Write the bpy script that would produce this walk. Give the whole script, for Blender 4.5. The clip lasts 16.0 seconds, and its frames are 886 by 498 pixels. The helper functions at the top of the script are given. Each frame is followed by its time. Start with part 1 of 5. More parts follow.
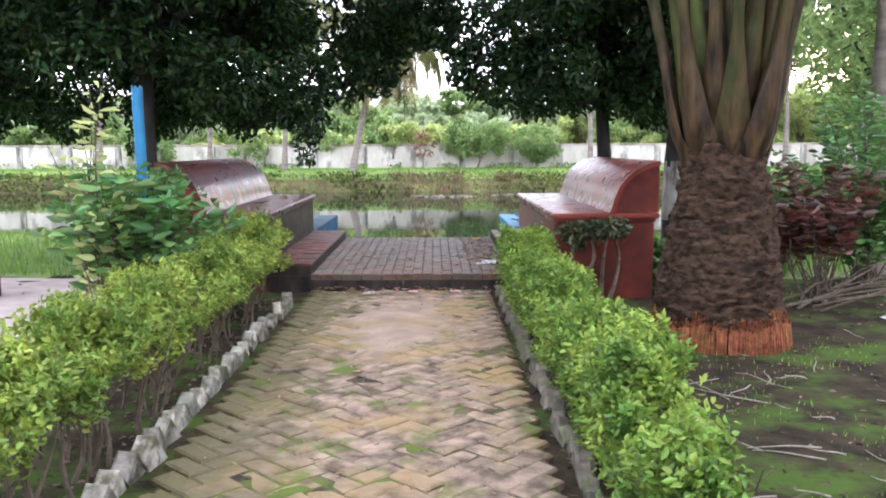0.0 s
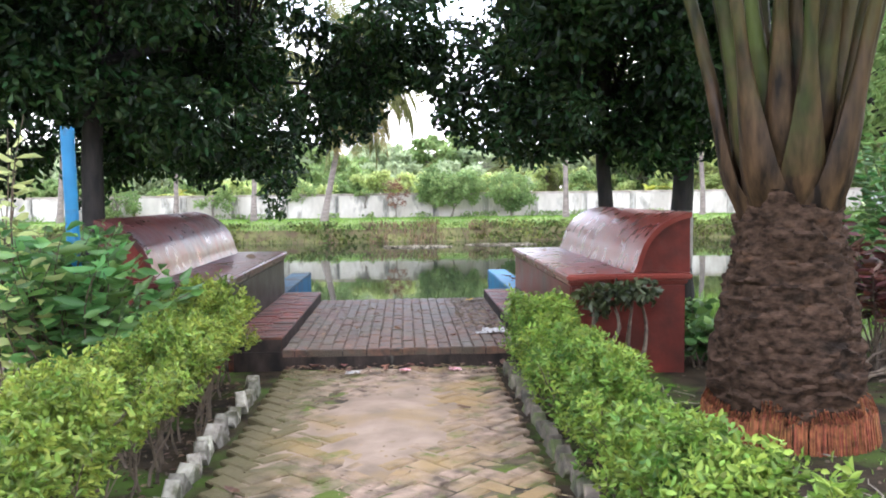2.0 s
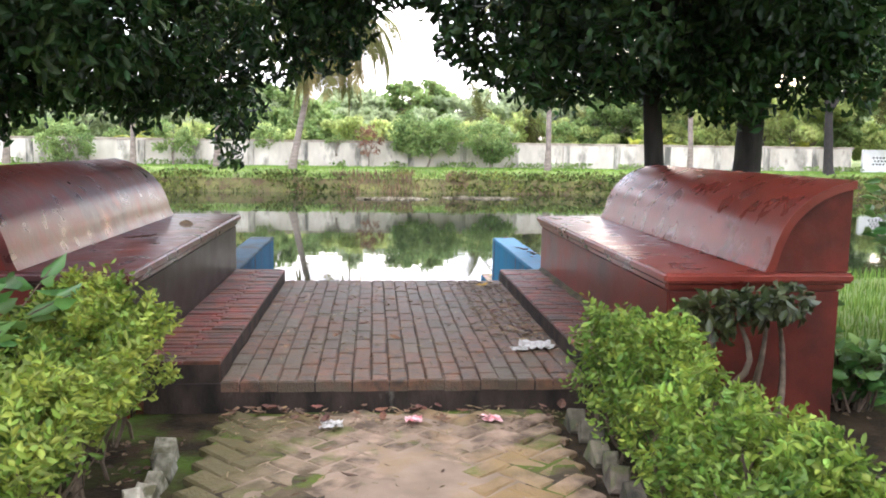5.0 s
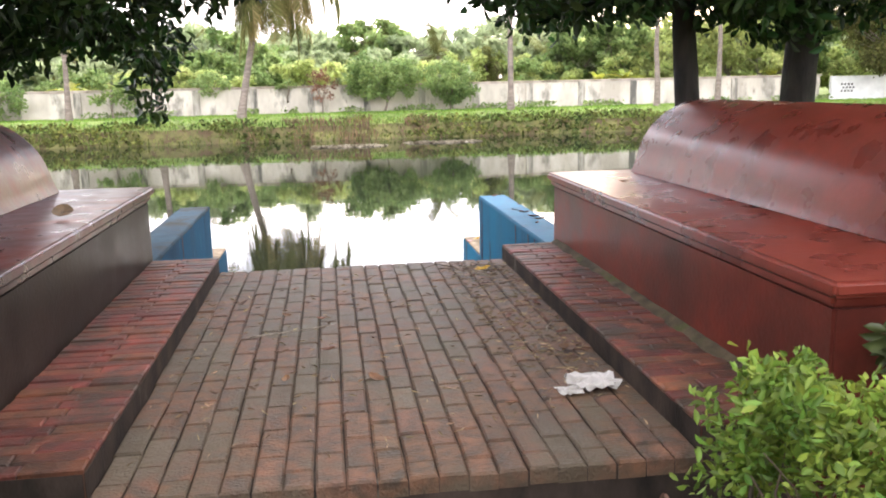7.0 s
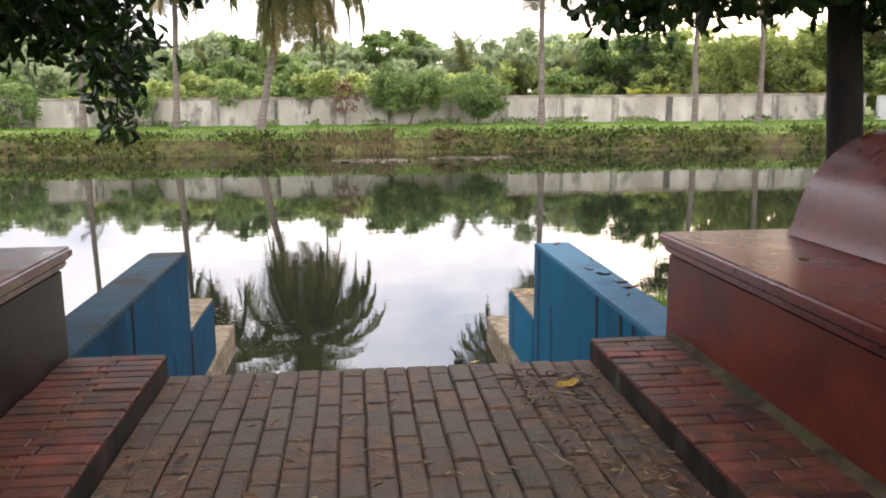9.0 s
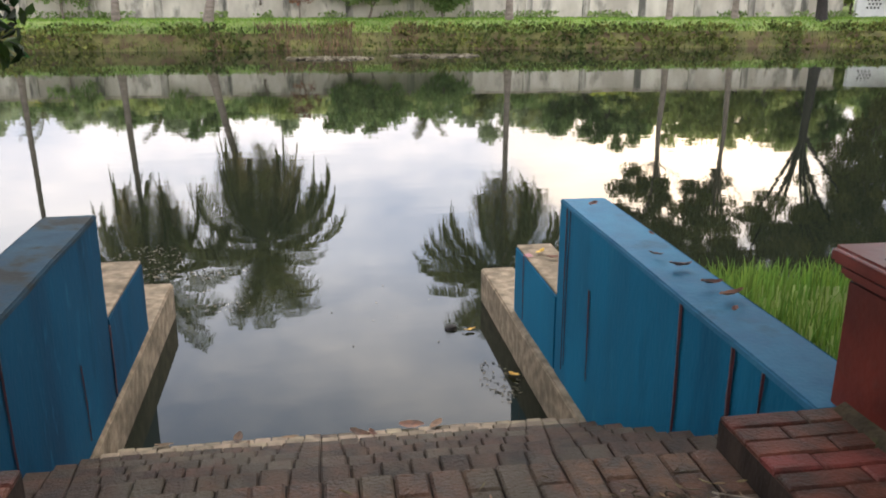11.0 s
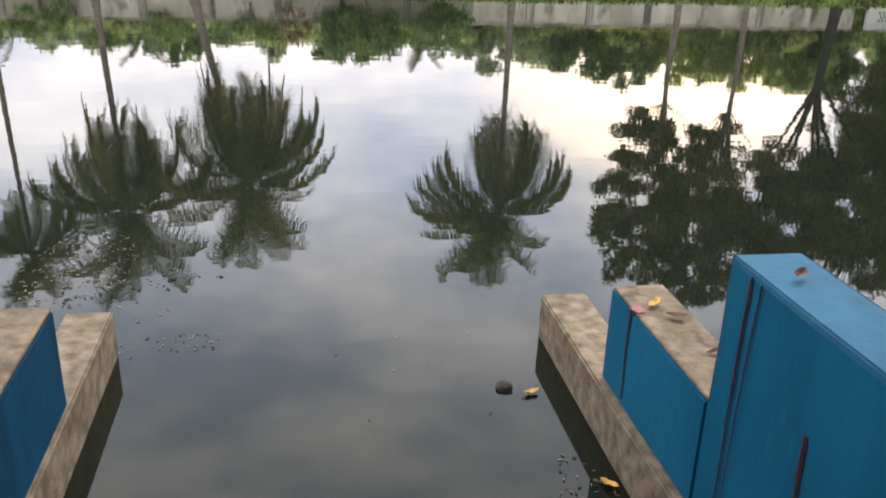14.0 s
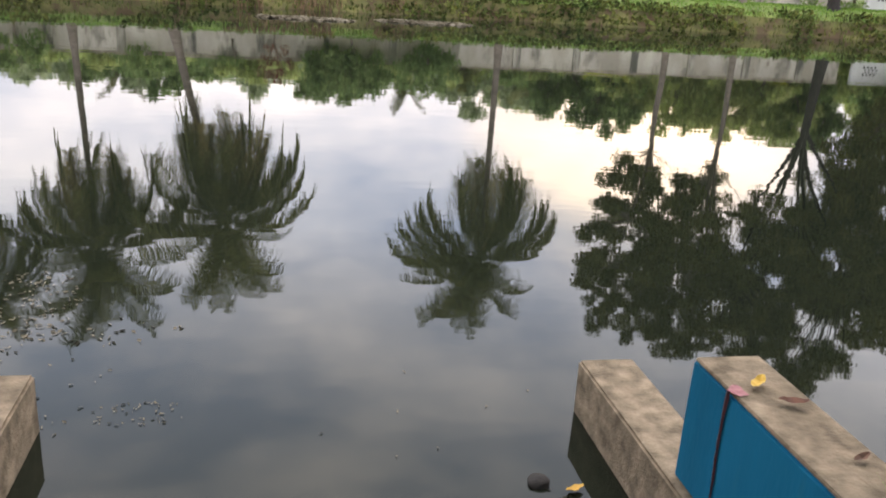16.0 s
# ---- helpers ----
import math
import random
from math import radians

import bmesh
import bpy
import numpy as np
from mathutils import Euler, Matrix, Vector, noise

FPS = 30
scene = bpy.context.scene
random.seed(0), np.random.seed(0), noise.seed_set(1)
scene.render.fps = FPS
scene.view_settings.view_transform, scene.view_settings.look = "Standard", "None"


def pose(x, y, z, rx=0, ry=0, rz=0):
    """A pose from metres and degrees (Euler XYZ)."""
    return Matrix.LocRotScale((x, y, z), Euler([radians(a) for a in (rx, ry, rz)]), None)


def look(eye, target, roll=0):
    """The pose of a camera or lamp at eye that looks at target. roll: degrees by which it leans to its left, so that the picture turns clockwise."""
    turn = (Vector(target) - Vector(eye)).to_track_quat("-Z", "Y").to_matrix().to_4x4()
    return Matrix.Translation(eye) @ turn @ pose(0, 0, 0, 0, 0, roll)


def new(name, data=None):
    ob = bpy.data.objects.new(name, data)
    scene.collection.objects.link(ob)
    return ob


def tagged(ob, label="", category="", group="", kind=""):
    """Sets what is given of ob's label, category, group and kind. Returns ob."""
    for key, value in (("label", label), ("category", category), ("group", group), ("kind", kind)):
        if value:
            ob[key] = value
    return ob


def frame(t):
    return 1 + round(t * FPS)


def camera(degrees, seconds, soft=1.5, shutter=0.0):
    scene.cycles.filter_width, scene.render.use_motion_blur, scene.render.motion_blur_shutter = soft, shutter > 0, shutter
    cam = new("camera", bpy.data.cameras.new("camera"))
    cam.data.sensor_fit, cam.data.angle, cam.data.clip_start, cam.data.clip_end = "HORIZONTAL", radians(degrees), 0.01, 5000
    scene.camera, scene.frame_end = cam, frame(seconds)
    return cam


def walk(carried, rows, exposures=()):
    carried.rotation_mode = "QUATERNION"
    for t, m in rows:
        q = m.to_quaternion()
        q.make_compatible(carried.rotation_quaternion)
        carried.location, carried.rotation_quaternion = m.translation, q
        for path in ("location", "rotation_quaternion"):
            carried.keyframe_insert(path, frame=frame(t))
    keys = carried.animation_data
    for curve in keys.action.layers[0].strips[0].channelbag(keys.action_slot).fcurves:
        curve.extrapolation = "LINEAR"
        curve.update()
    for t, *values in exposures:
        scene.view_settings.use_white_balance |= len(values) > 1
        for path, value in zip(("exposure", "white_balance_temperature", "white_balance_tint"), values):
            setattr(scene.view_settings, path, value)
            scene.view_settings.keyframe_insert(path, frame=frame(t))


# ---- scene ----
cam = camera(55.0, 16.0, 1.9)
PATH = [
    (0, (0.224, 0.073, 1.395), (0.244, 2.058, 1.155), -0.2),
    (0.5, (0.162, 0.321, 1.383), (0.26, 2.303, 1.134), 1.0),
    (1, (0.063, 0.612, 1.399), (0.221, 2.59, 1.149), -0.1),
    (1.5, (0.034, 0.994, 1.406), (0.088, 2.984, 1.211), -2.3),
    (2, (0.03, 1.35, 1.417), (0.12, 3.344, 1.289), -0.7),
    (2.5, (-0.033, 1.795, 1.417), (0.207, 3.769, 1.21), 0.6),
    (3, (-0.038, 2.241, 1.412), (0.086, 4.231, 1.255), -1.0),
    (3.2, (-0.057, 2.46, 1.41), (0.008, 4.455, 1.276), -1.1),
    (5.3, (-0.2, 4.212, 1.414), (-0.031, 6.189, 1.162), 0.9),
    (5.5, (-0.206, 4.435, 1.397), (-0.041, 6.416, 1.185), 0.8),
    (6, (-0.217, 4.909, 1.418), (-0.087, 6.894, 1.206), -1.0),
    (6.5, (-0.259, 5.402, 1.402), (-0.026, 7.37, 1.133), -0.6),
    (7, (-0.202, 5.852, 1.383), (0.051, 7.799, 1.005), -1.3),
    (7.5, (-0.134, 6.303, 1.38), (0.036, 8.269, 1.051), -0.1),
    (8, (-0.134, 6.79, 1.385), (0.08, 8.745, 1.023), -0.5),
    (8.2, (-0.122, 7.013, 1.367), (0.072, 8.976, 1.038), -0.3),
    (10.5, (-0.15, 9.274, 1.481), (0.125, 11.189, 0.975), -0.2),
    (11, (-0.192, 9.629, 1.484), (0.104, 11.518, 0.897), 0.2),
    (11.5, (-0.148, 10.02, 1.473), (-0.04, 11.916, 0.846), -1.4),
    (12, (-0.145, 10.348, 1.451), (-0.167, 12.251, 0.834), -0.3),
    (12.5, (-0.206, 10.793, 1.446), (-0.093, 12.663, 0.745), 1.0),
    (13, (-0.216, 11.163, 1.408), (-0.11, 13.036, 0.716), 0.8),
    (13.5, (-0.221, 11.535, 1.393), (-0.073, 13.398, 0.682), 0.9),
    (14, (-0.263, 11.863, 1.398), (0.062, 13.692, 0.657), 2.1),
    (14.5, (-0.266, 12.137, 1.387), (-0.03, 13.992, 0.678), 2.4),
    (15, (-0.292, 12.433, 1.258), (0.059, 14.293, 0.611), 3.0),
    (15.5, (-0.303, 12.691, 1.147), (0.037, 14.559, 0.519), 2.3),
    (16, (-0.286, 12.913, 1.017), (0.094, 14.769, 0.377), 3.8),
]
walk(cam, [(t, look(e, a, r)) for t, e, a, r in PATH], [(0, 1.22, 5900, 17), (3, 1.38, 5900, 16), (5.5, 1.3, 6450, 17), (6.5, 1.45, 6700, 18), (7.3, 1.15, 6850, 17), (8, 0.8, 6900, 17), (10.5, 0.32, 6800, 14), (12.5, 0.4, 6750, 13), (16, 0.24, 6800, 15)])

# ---------------------------------------------------------------- light
SUN_AZ, SUN_EL = 24.0, 60.0           # degrees right of the walk, above the horizon
world = bpy.data.worlds.new("overcast_evening")
scene.world = world
world.use_nodes = True
wn, wl = world.node_tree.nodes, world.node_tree.links
wn.clear()
w_out = wn.new("ShaderNodeOutputWorld")
w_bg = wn.new("ShaderNodeBackground")
w_sky = wn.new("ShaderNodeTexSky")
w_sky.sky_type, w_sky.sun_disc = "NISHITA", False
w_sky.sun_elevation, w_sky.sun_rotation = radians(SUN_EL), radians(SUN_AZ)
w_co = wn.new("ShaderNodeTexCoord")
w_map = wn.new("ShaderNodeMapping")
w_map.inputs["Scale"].default_value = (1.0, 1.0, 2.6)
w_no = wn.new("ShaderNodeTexNoise")
w_no.inputs["Scale"].default_value, w_no.inputs["Detail"].default_value = 3.6, 8
w_no.inputs["Roughness"].default_value = 0.58
w_ra = wn.new("ShaderNodeValToRGB")
w_ra.color_ramp.elements[0].position, w_ra.color_ramp.elements[1].position = 0.36, 0.66
w_ra.color_ramp.elements[0].color = (13.5, 15.2, 18.0, 1)
w_ra.color_ramp.elements[1].color = (31.5, 30.0, 28.2, 1)
w_mix = wn.new("ShaderNodeMix")
w_mix.data_type = "RGBA"
w_mix.inputs[0].default_value = 0.78
wl.new(w_co.outputs["Generated"], w_map.inputs["Vector"])
wl.new(w_map.outputs[0], w_no.inputs["Vector"])
wl.new(w_no.outputs["Fac"], w_ra.inputs[0])
wl.new(w_sky.outputs[0], w_mix.inputs[6])
wl.new(w_ra.outputs[0], w_mix.inputs[7])
w_sep = wn.new("ShaderNodeSeparateXYZ")
wl.new(w_co.outputs["Generated"], w_sep.inputs[0])
w_el = wn.new("ShaderNodeValToRGB")
for p_, c_ in ((0.0, (0.74, 0.66, 0.60, 1)), (0.12, (0.80, 0.76, 0.75, 1)), (0.30, (0.93, 0.99, 1.09, 1)), (0.55, (0.84, 0.87, 0.90, 1)), (1.0, (0.74, 0.77, 0.80, 1))):
    e_ = w_el.color_ramp.elements[0] if p_ == 0.0 else w_el.color_ramp.elements[-1] if p_ == 1.0 else w_el.color_ramp.elements.new(p_)
    e_.position, e_.color = p_, c_
wl.new(w_sep.outputs["Z"], w_el.inputs[0])
w_mul = wn.new("ShaderNodeMix")
w_mul.data_type, w_mul.blend_type = "RGBA", "MULTIPLY"
w_mul.inputs[0].default_value = 1.0
wl.new(w_mix.outputs[2], w_mul.inputs[6])
wl.new(w_el.outputs[0], w_mul.inputs[7])
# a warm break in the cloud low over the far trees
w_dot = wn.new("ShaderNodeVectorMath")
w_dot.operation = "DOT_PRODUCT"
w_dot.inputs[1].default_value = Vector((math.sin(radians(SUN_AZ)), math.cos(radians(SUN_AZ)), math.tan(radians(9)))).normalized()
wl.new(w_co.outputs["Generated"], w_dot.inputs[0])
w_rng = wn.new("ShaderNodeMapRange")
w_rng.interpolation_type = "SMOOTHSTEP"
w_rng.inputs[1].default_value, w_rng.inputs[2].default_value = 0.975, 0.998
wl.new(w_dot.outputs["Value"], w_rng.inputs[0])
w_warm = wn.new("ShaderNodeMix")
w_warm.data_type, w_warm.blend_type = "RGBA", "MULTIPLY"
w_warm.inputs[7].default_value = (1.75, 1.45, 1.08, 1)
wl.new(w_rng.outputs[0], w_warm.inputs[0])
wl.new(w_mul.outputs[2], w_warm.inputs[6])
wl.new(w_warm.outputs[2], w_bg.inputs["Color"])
w_bg.inputs["Strength"].default_value = 0.13
wl.new(w_bg.outputs[0], w_out.inputs[0])

sun = new("sun", bpy.data.lights.new("sun", "SUN"))
sun.data.energy, sun.data.angle, sun.data.color = 1.1, radians(30), (1.0, 0.93, 0.84)
sun.matrix_world = look((60 * math.sin(radians(SUN_AZ)), 60 * math.cos(radians(SUN_AZ)), 60 * math.tan(radians(SUN_EL))), (0, 0, 0))


# ---------------------------------------------------------------- materials
def surface(name, dark, light, scale=6.0, rough=0.7, bump=0.2, patch=None, patch_scale=1.2, patch_at=0.55,
            fine=60.0, vary=0.0, leafy=0.0, spec=0.5, coat=0.0, per="object", stretch=(1, 1, 1), rough_vary=0.15, patch2=None, patch2_scale=3.0, patch2_at=0.55, soft=0.12):
    """A painted, mineral or leafy surface: two tones, a stain colour in patches, fine relief."""
    m = bpy.data.materials.new(name)
    m.use_nodes = True
    n, l = m.node_tree.nodes, m.node_tree.links
    b = n["Principled BSDF"]
    geo = n.new("ShaderNodeNewGeometry")
    mp = n.new("ShaderNodeMapping")
    mp.inputs["Scale"].default_value = stretch
    l.new(geo.outputs["Position"], mp.inputs["Vector"])
    tone = n.new("ShaderNodeTexNoise")
    tone.inputs["Scale"].default_value, tone.inputs["Detail"].default_value = scale, 6
    l.new(mp.outputs[0], tone.inputs["Vector"])
    ramp = n.new("ShaderNodeValToRGB")
    ramp.color_ramp.elements[0].position, ramp.color_ramp.elements[1].position = 0.34, 0.68
    ramp.color_ramp.elements[0].color, ramp.color_ramp.elements[1].color = (*dark, 1), (*light, 1)
    l.new(tone.outputs["Fac"], ramp.inputs[0])
    colour = ramp.outputs[0]
    for tint, size, at in ((patch, patch_scale, patch_at), (patch2, patch2_scale, patch2_at)):
        if not tint:
            continue
        spot = n.new("ShaderNodeTexNoise")
        spot.inputs["Scale"].default_value, spot.inputs["Detail"].default_value = size, 6
        spot.inputs["Roughness"].default_value = 0.6
        l.new(mp.outputs[0], spot.inputs["Vector"])
        cut = n.new("ShaderNodeMapRange")
        cut.inputs[1].default_value, cut.inputs[2].default_value = at, at + soft
        l.new(spot.outputs["Fac"], cut.inputs[0])
        mx = n.new("ShaderNodeMix")
        mx.data_type = "RGBA"
        l.new(cut.outputs[0], mx.inputs[0])
        l.new(colour, mx.inputs[6])
        mx.inputs[7].default_value = (*tint, 1)
        colour = mx.outputs[2]
    if vary:
        if per == "island":
            r = geo.outputs["Random Per Island"]
        else:
            r = n.new("ShaderNodeObjectInfo").outputs["Random"]
        hsv = n.new("ShaderNodeHueSaturation")
        mr = n.new("ShaderNodeMapRange")
        mr.inputs[3].default_value, mr.inputs[4].default_value = 1 - vary, 1 + vary
        l.new(r, mr.inputs[0])
        l.new(mr.outputs[0], hsv.inputs["Value"])
        hu = n.new("ShaderNodeMapRange")
        hu.inputs[3].default_value, hu.inputs[4].default_value = 0.5 - vary * 0.05, 0.5 + vary * 0.05
        ml = n.new("ShaderNodeMath")
        ml.operation = "MULTIPLY_ADD"
        ml.inputs[1].default_value, ml.inputs[2].default_value = 7.31, 0.17
        fr = n.new("ShaderNodeMath")
        fr.operation = "FRACT"
        l.new(r, ml.inputs[0])
        l.new(ml.outputs[0], fr.inputs[0])
        l.new(fr.outputs[0], hu.inputs[0])
        l.new(hu.outputs[0], hsv.inputs["Hue"])
        l.new(colour, hsv.inputs["Color"])
        colour = hsv.outputs[0]
    l.new(colour, b.inputs["Base Color"])
    b.inputs["Specular IOR Level"].default_value = spec
    b.inputs["Coat Weight"].default_value = coat
    b.inputs["Coat Roughness"].default_value = 0.25
    rr = n.new("ShaderNodeMapRange")
    rr.inputs[3].default_value, rr.inputs[4].default_value = max(rough - rough_vary, 0.03), min(rough + rough_vary, 1)
    l.new(tone.outputs["Fac"], rr.inputs[0])
    l.new(rr.outputs[0], b.inputs["Roughness"])
    if bump:
        gr = n.new("ShaderNodeTexNoise")
        gr.inputs["Scale"].default_value, gr.inputs["Detail"].default_value = fine, 4
        l.new(mp.outputs[0], gr.inputs["Vector"])
        bp = n.new("ShaderNodeBump")
        bp.inputs["Strength"].default_value, bp.inputs["Distance"].default_value = bump, 0.01
        l.new(gr.outputs["Fac"], bp.inputs["Height"])
        l.new(bp.outputs[0], b.inputs["Normal"])
    if leafy:
        tr = n.new("ShaderNodeBsdfTranslucent")
        l.new(colour, tr.inputs["Color"])
        ms = n.new("ShaderNodeMixShader")
        ms.inputs[0].default_value = leafy
        l.new(b.outputs[0], ms.inputs[1])
        l.new(tr.outputs[0], ms.inputs[2])
        l.new(ms.outputs[0], n["Material Output"].inputs[0])
    return m


M = {}
M["red"] = surface("red_oxide_cement", (0.12, 0.021, 0.014), (0.215, 0.04, 0.026), 5, 0.29, 0.10, (0.105, 0.026, 0.018), 1.7, 0.48, 26, spec=0.35, coat=0.1, rough_vary=0.12, patch2=(0.10, 0.03, 0.021), patch2_scale=9, patch2_at=0.58, soft=0.32)
M["red_low"] = surface("red_oxide_render", (0.09, 0.016, 0.011), (0.185, 0.032, 0.02), 4, 0.42, 0.15, (0.04, 0.017, 0.013), 1.5, 0.47, 40, spec=0.25, coat=0.05, patch2=(0.10, 0.048, 0.036), patch2_scale=5, patch2_at=0.60, soft=0.28)
# left bench: a darker, browner version of the red cement
M["red_maroon"] = surface("dark_maroon_cement", (0.04, 0.012, 0.012), (0.11, 0.023, 0.019), 7, 0.33, 0.16, (0.042, 0.024, 0.026), 2.6, 0.52, 24, spec=0.4, coat=0.1, rough_vary=0.22, patch2=(0.17, 0.042, 0.026), patch2_scale=2.2, patch2_at=0.56)
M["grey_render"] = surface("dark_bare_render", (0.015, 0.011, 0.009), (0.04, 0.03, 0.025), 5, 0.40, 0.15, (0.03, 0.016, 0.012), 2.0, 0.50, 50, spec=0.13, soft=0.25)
M["blue"] = surface("blue_wall_paint", (0.002, 0.10, 0.185), (0.004, 0.135, 0.24), 3, 0.66, 0.25, (0.004, 0.075, 0.145), 2.2, 0.56, 50, stretch=(1, 1, 0.3), spec=0.12, patch2=(0.008, 0.13, 0.22), patch2_scale=11, patch2_at=0.60)
# left wall: stained blue, its base darkened to carry the shade on that side
M["blue_shaded"] = surface("shaded_stained_blue_paint", (0.002, 0.044, 0.092), (0.003, 0.072, 0.138), 3, 0.7, 0.25, (0.003, 0.034, 0.072), 2.2, 0.52, 50, stretch=(1, 1, 0.3), spec=0.12, patch2=(0.008, 0.095, 0.165), patch2_scale=11, patch2_at=0.60)
M["blue_top"] = surface("blue_paint_weathered", (0.015, 0.12, 0.22), (0.035, 0.175, 0.285), 7, 0.65, 0.25, (0.02, 0.095, 0.155), 3, 0.56, 50, spec=0.2)
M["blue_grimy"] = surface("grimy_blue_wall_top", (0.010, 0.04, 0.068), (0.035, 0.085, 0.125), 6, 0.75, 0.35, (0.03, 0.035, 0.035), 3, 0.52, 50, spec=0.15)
M["drip"] = surface("maroon_paint_drip", (0.035, 0.008, 0.012), (0.07, 0.012, 0.016), 12, 0.4, 0)
M["splash"] = surface("pink_paint_splash", (0.22, 0.04, 0.06), (0.36, 0.14, 0.14), 60, 0.5, 0)
M["concrete"] = surface("weathered_concrete", (0.13, 0.10, 0.066), (0.34, 0.265, 0.185), 11, 0.9, 0.8, (0.115, 0.09, 0.06), 3.0, 0.50, 70, spec=0.2, soft=0.28)
M["brick"] = surface("red_brick", (0.048, 0.033, 0.022), (0.16, 0.078, 0.044), 14, 0.62, 1.0, (0.085, 0.064, 0.042), 2.2, 0.47, 90, vary=0.13, spec=0.32, patch2=(0.05, 0.045, 0.026), patch2_scale=1.3, patch2_at=0.57)
M["brick_damp"] = surface("damp_step_brick", (0.028, 0.02, 0.014), (0.085, 0.05, 0.034), 9, 0.7, 0.7, (0.075, 0.062, 0.044), 3, 0.5, 90, vary=0.2, spec=0.3)
M["brick_kerb"] = surface("kerb_brick", (0.055, 0.024, 0.017), (0.185, 0.055, 0.035), 9, 0.55, 0.6, (0.045, 0.030, 0.022), 3.0, 0.50, 90, vary=0.3, spec=0.22)
M["brick_dry"] = surface("pale_dry_brick", (0.16, 0.125, 0.085), (0.33, 0.26, 0.18), 10, 0.85, 0.6, (0.09, 0.066, 0.048), 5, 0.56, 90, vary=0.25)
M["grime"] = surface("damp_silt", (0.035, 0.028, 0.017), (0.10, 0.078, 0.048), 12, 0.9, 0.8, (0.06, 0.065, 0.022), 5, 0.52, 70, spec=0.15)
M["riser"] = surface("damp_riser_render", (0.016, 0.013, 0.011), (0.06, 0.043, 0.034), 7, 0.85, 0.5, (0.15, 0.14, 0.115), 5, 0.63, 60, stretch=(1, 1, 0.5), spec=0.15)
M["paver"] = surface("worn_path_brick", (0.095, 0.068, 0.048), (0.37, 0.265, 0.19), 8, 0.9, 1.0, (0.28, 0.19, 0.088), 1.1, 0.47, 60, vary=0.06, spec=0.2, patch2=(0.10, 0.125, 0.024), patch2_scale=3.4, patch2_at=0.54, soft=0.16)
M["path_bed"] = surface("path_joint_moss", (0.03, 0.024, 0.016), (0.14, 0.105, 0.066), 6, 0.95, 0.9, (0.09, 0.12, 0.022), 3.5, 0.46, 60, spec=0.15)
M["silt"] = surface("trodden_pink_silt", (0.19, 0.138, 0.098), (0.33, 0.245, 0.18), 3.5, 0.95, 0.5, (0.27, 0.18, 0.075), 1.4, 0.52, 60, soft=0.2, spec=0.2)


def left_edge_tint(m, tint):
    """Mixes a darker olive tint in towards the path's left edge, broken by noise."""
    n, l = m.node_tree.nodes, m.node_tree.links
    b = n["Principled BSDF"]
    src = b.inputs["Base Color"].links[0].from_socket
    xyz = n.new("ShaderNodeSeparateXYZ")
    l.new(n["Geometry"].outputs["Position"], xyz.inputs[0])
    nz = n.new("ShaderNodeTexNoise")
    nz.inputs["Scale"].default_value, nz.inputs["Detail"].default_value = 3.0, 6
    l.new(n["Geometry"].outputs["Position"], nz.inputs["Vector"])
    off = n.new("ShaderNodeMath")
    off.operation = "MULTIPLY_ADD"
    off.inputs[1].default_value = 0.9
    l.new(nz.outputs["Fac"], off.inputs[0])
    left = n.new("ShaderNodeMath")
    left.operation = "MULTIPLY"
    left.inputs[1].default_value = -1.0
    l.new(xyz.outputs["X"], left.inputs[0])
    l.new(left.outputs[0], off.inputs[2])
    cut = n.new("ShaderNodeMapRange")
    cut.inputs[1].default_value, cut.inputs[2].default_value, cut.inputs[4].default_value = 0.80, 1.25, 0.85
    l.new(off.outputs[0], cut.inputs[0])
    mx = n.new("ShaderNodeMix")
    mx.data_type = "RGBA"
    l.new(cut.outputs[0], mx.inputs[0])
    l.new(src, mx.inputs[6])
    mx.inputs[7].default_value = (*tint, 1)
    l.new(mx.outputs[2], b.inputs["Base Color"])


left_edge_tint(M["paver"], (0.10, 0.088, 0.04))
M["stone"] = surface("limewashed_edging", (0.12, 0.105, 0.072), (0.43, 0.395, 0.32), 13, 0.9, 0.7, (0.085, 0.08, 0.042), 8, 0.49, 60, vary=0.35)
M["stone_mossy"] = surface("mossy_edging_brick", (0.05, 0.042, 0.028), (0.17, 0.14, 0.10), 13, 0.9, 0.7, (0.07, 0.085, 0.025), 6, 0.5, 60, vary=0.35)
M["soil"] = surface("mossy_soil", (0.016, 0.012, 0.008), (0.05, 0.036, 0.022), 6, 0.95, 1.0, (0.05, 0.082, 0.014), 2.0, 0.47, 45, soft=0.14, spec=0.08, patch2=(0.06, 0.045, 0.03), patch2_scale=14, patch2_at=0.60)
M["turf"] = surface("green_turf", (0.11, 0.16, 0.035), (0.21, 0.27, 0.065), 1.5, 0.95, 0.8, (0.12, 0.10, 0.05), 0.8, 0.60, 30)
M["bank"] = surface("weedy_bank_earth", (0.075, 0.075, 0.028), (0.15, 0.14, 0.05), 1.6, 0.95, 0.9, (0.085, 0.058, 0.032), 1.2, 0.48, 30, spec=0.2)
M["sand"] = surface("pale_pink_sand", (0.36, 0.28, 0.245), (0.50, 0.41, 0.365), 3, 0.95, 0.4, (0.27, 0.215, 0.175), 1.3, 0.6, 60)
M["bark_dark"] = surface("dark_bark", (0.010, 0.008, 0.007), (0.034, 0.027, 0.022), 11, 0.9, 1.0, (0.03, 0.033, 0.022), 4, 0.62, 40, stretch=(1, 1, 0.3))
M["bark_lime"] = surface("limewashed_bark", (0.16, 0.13, 0.11), (0.36, 0.32, 0.29), 14, 0.9, 1.0, (0.08, 0.06, 0.05), 5, 0.55, 40, stretch=(1, 1, 0.25))
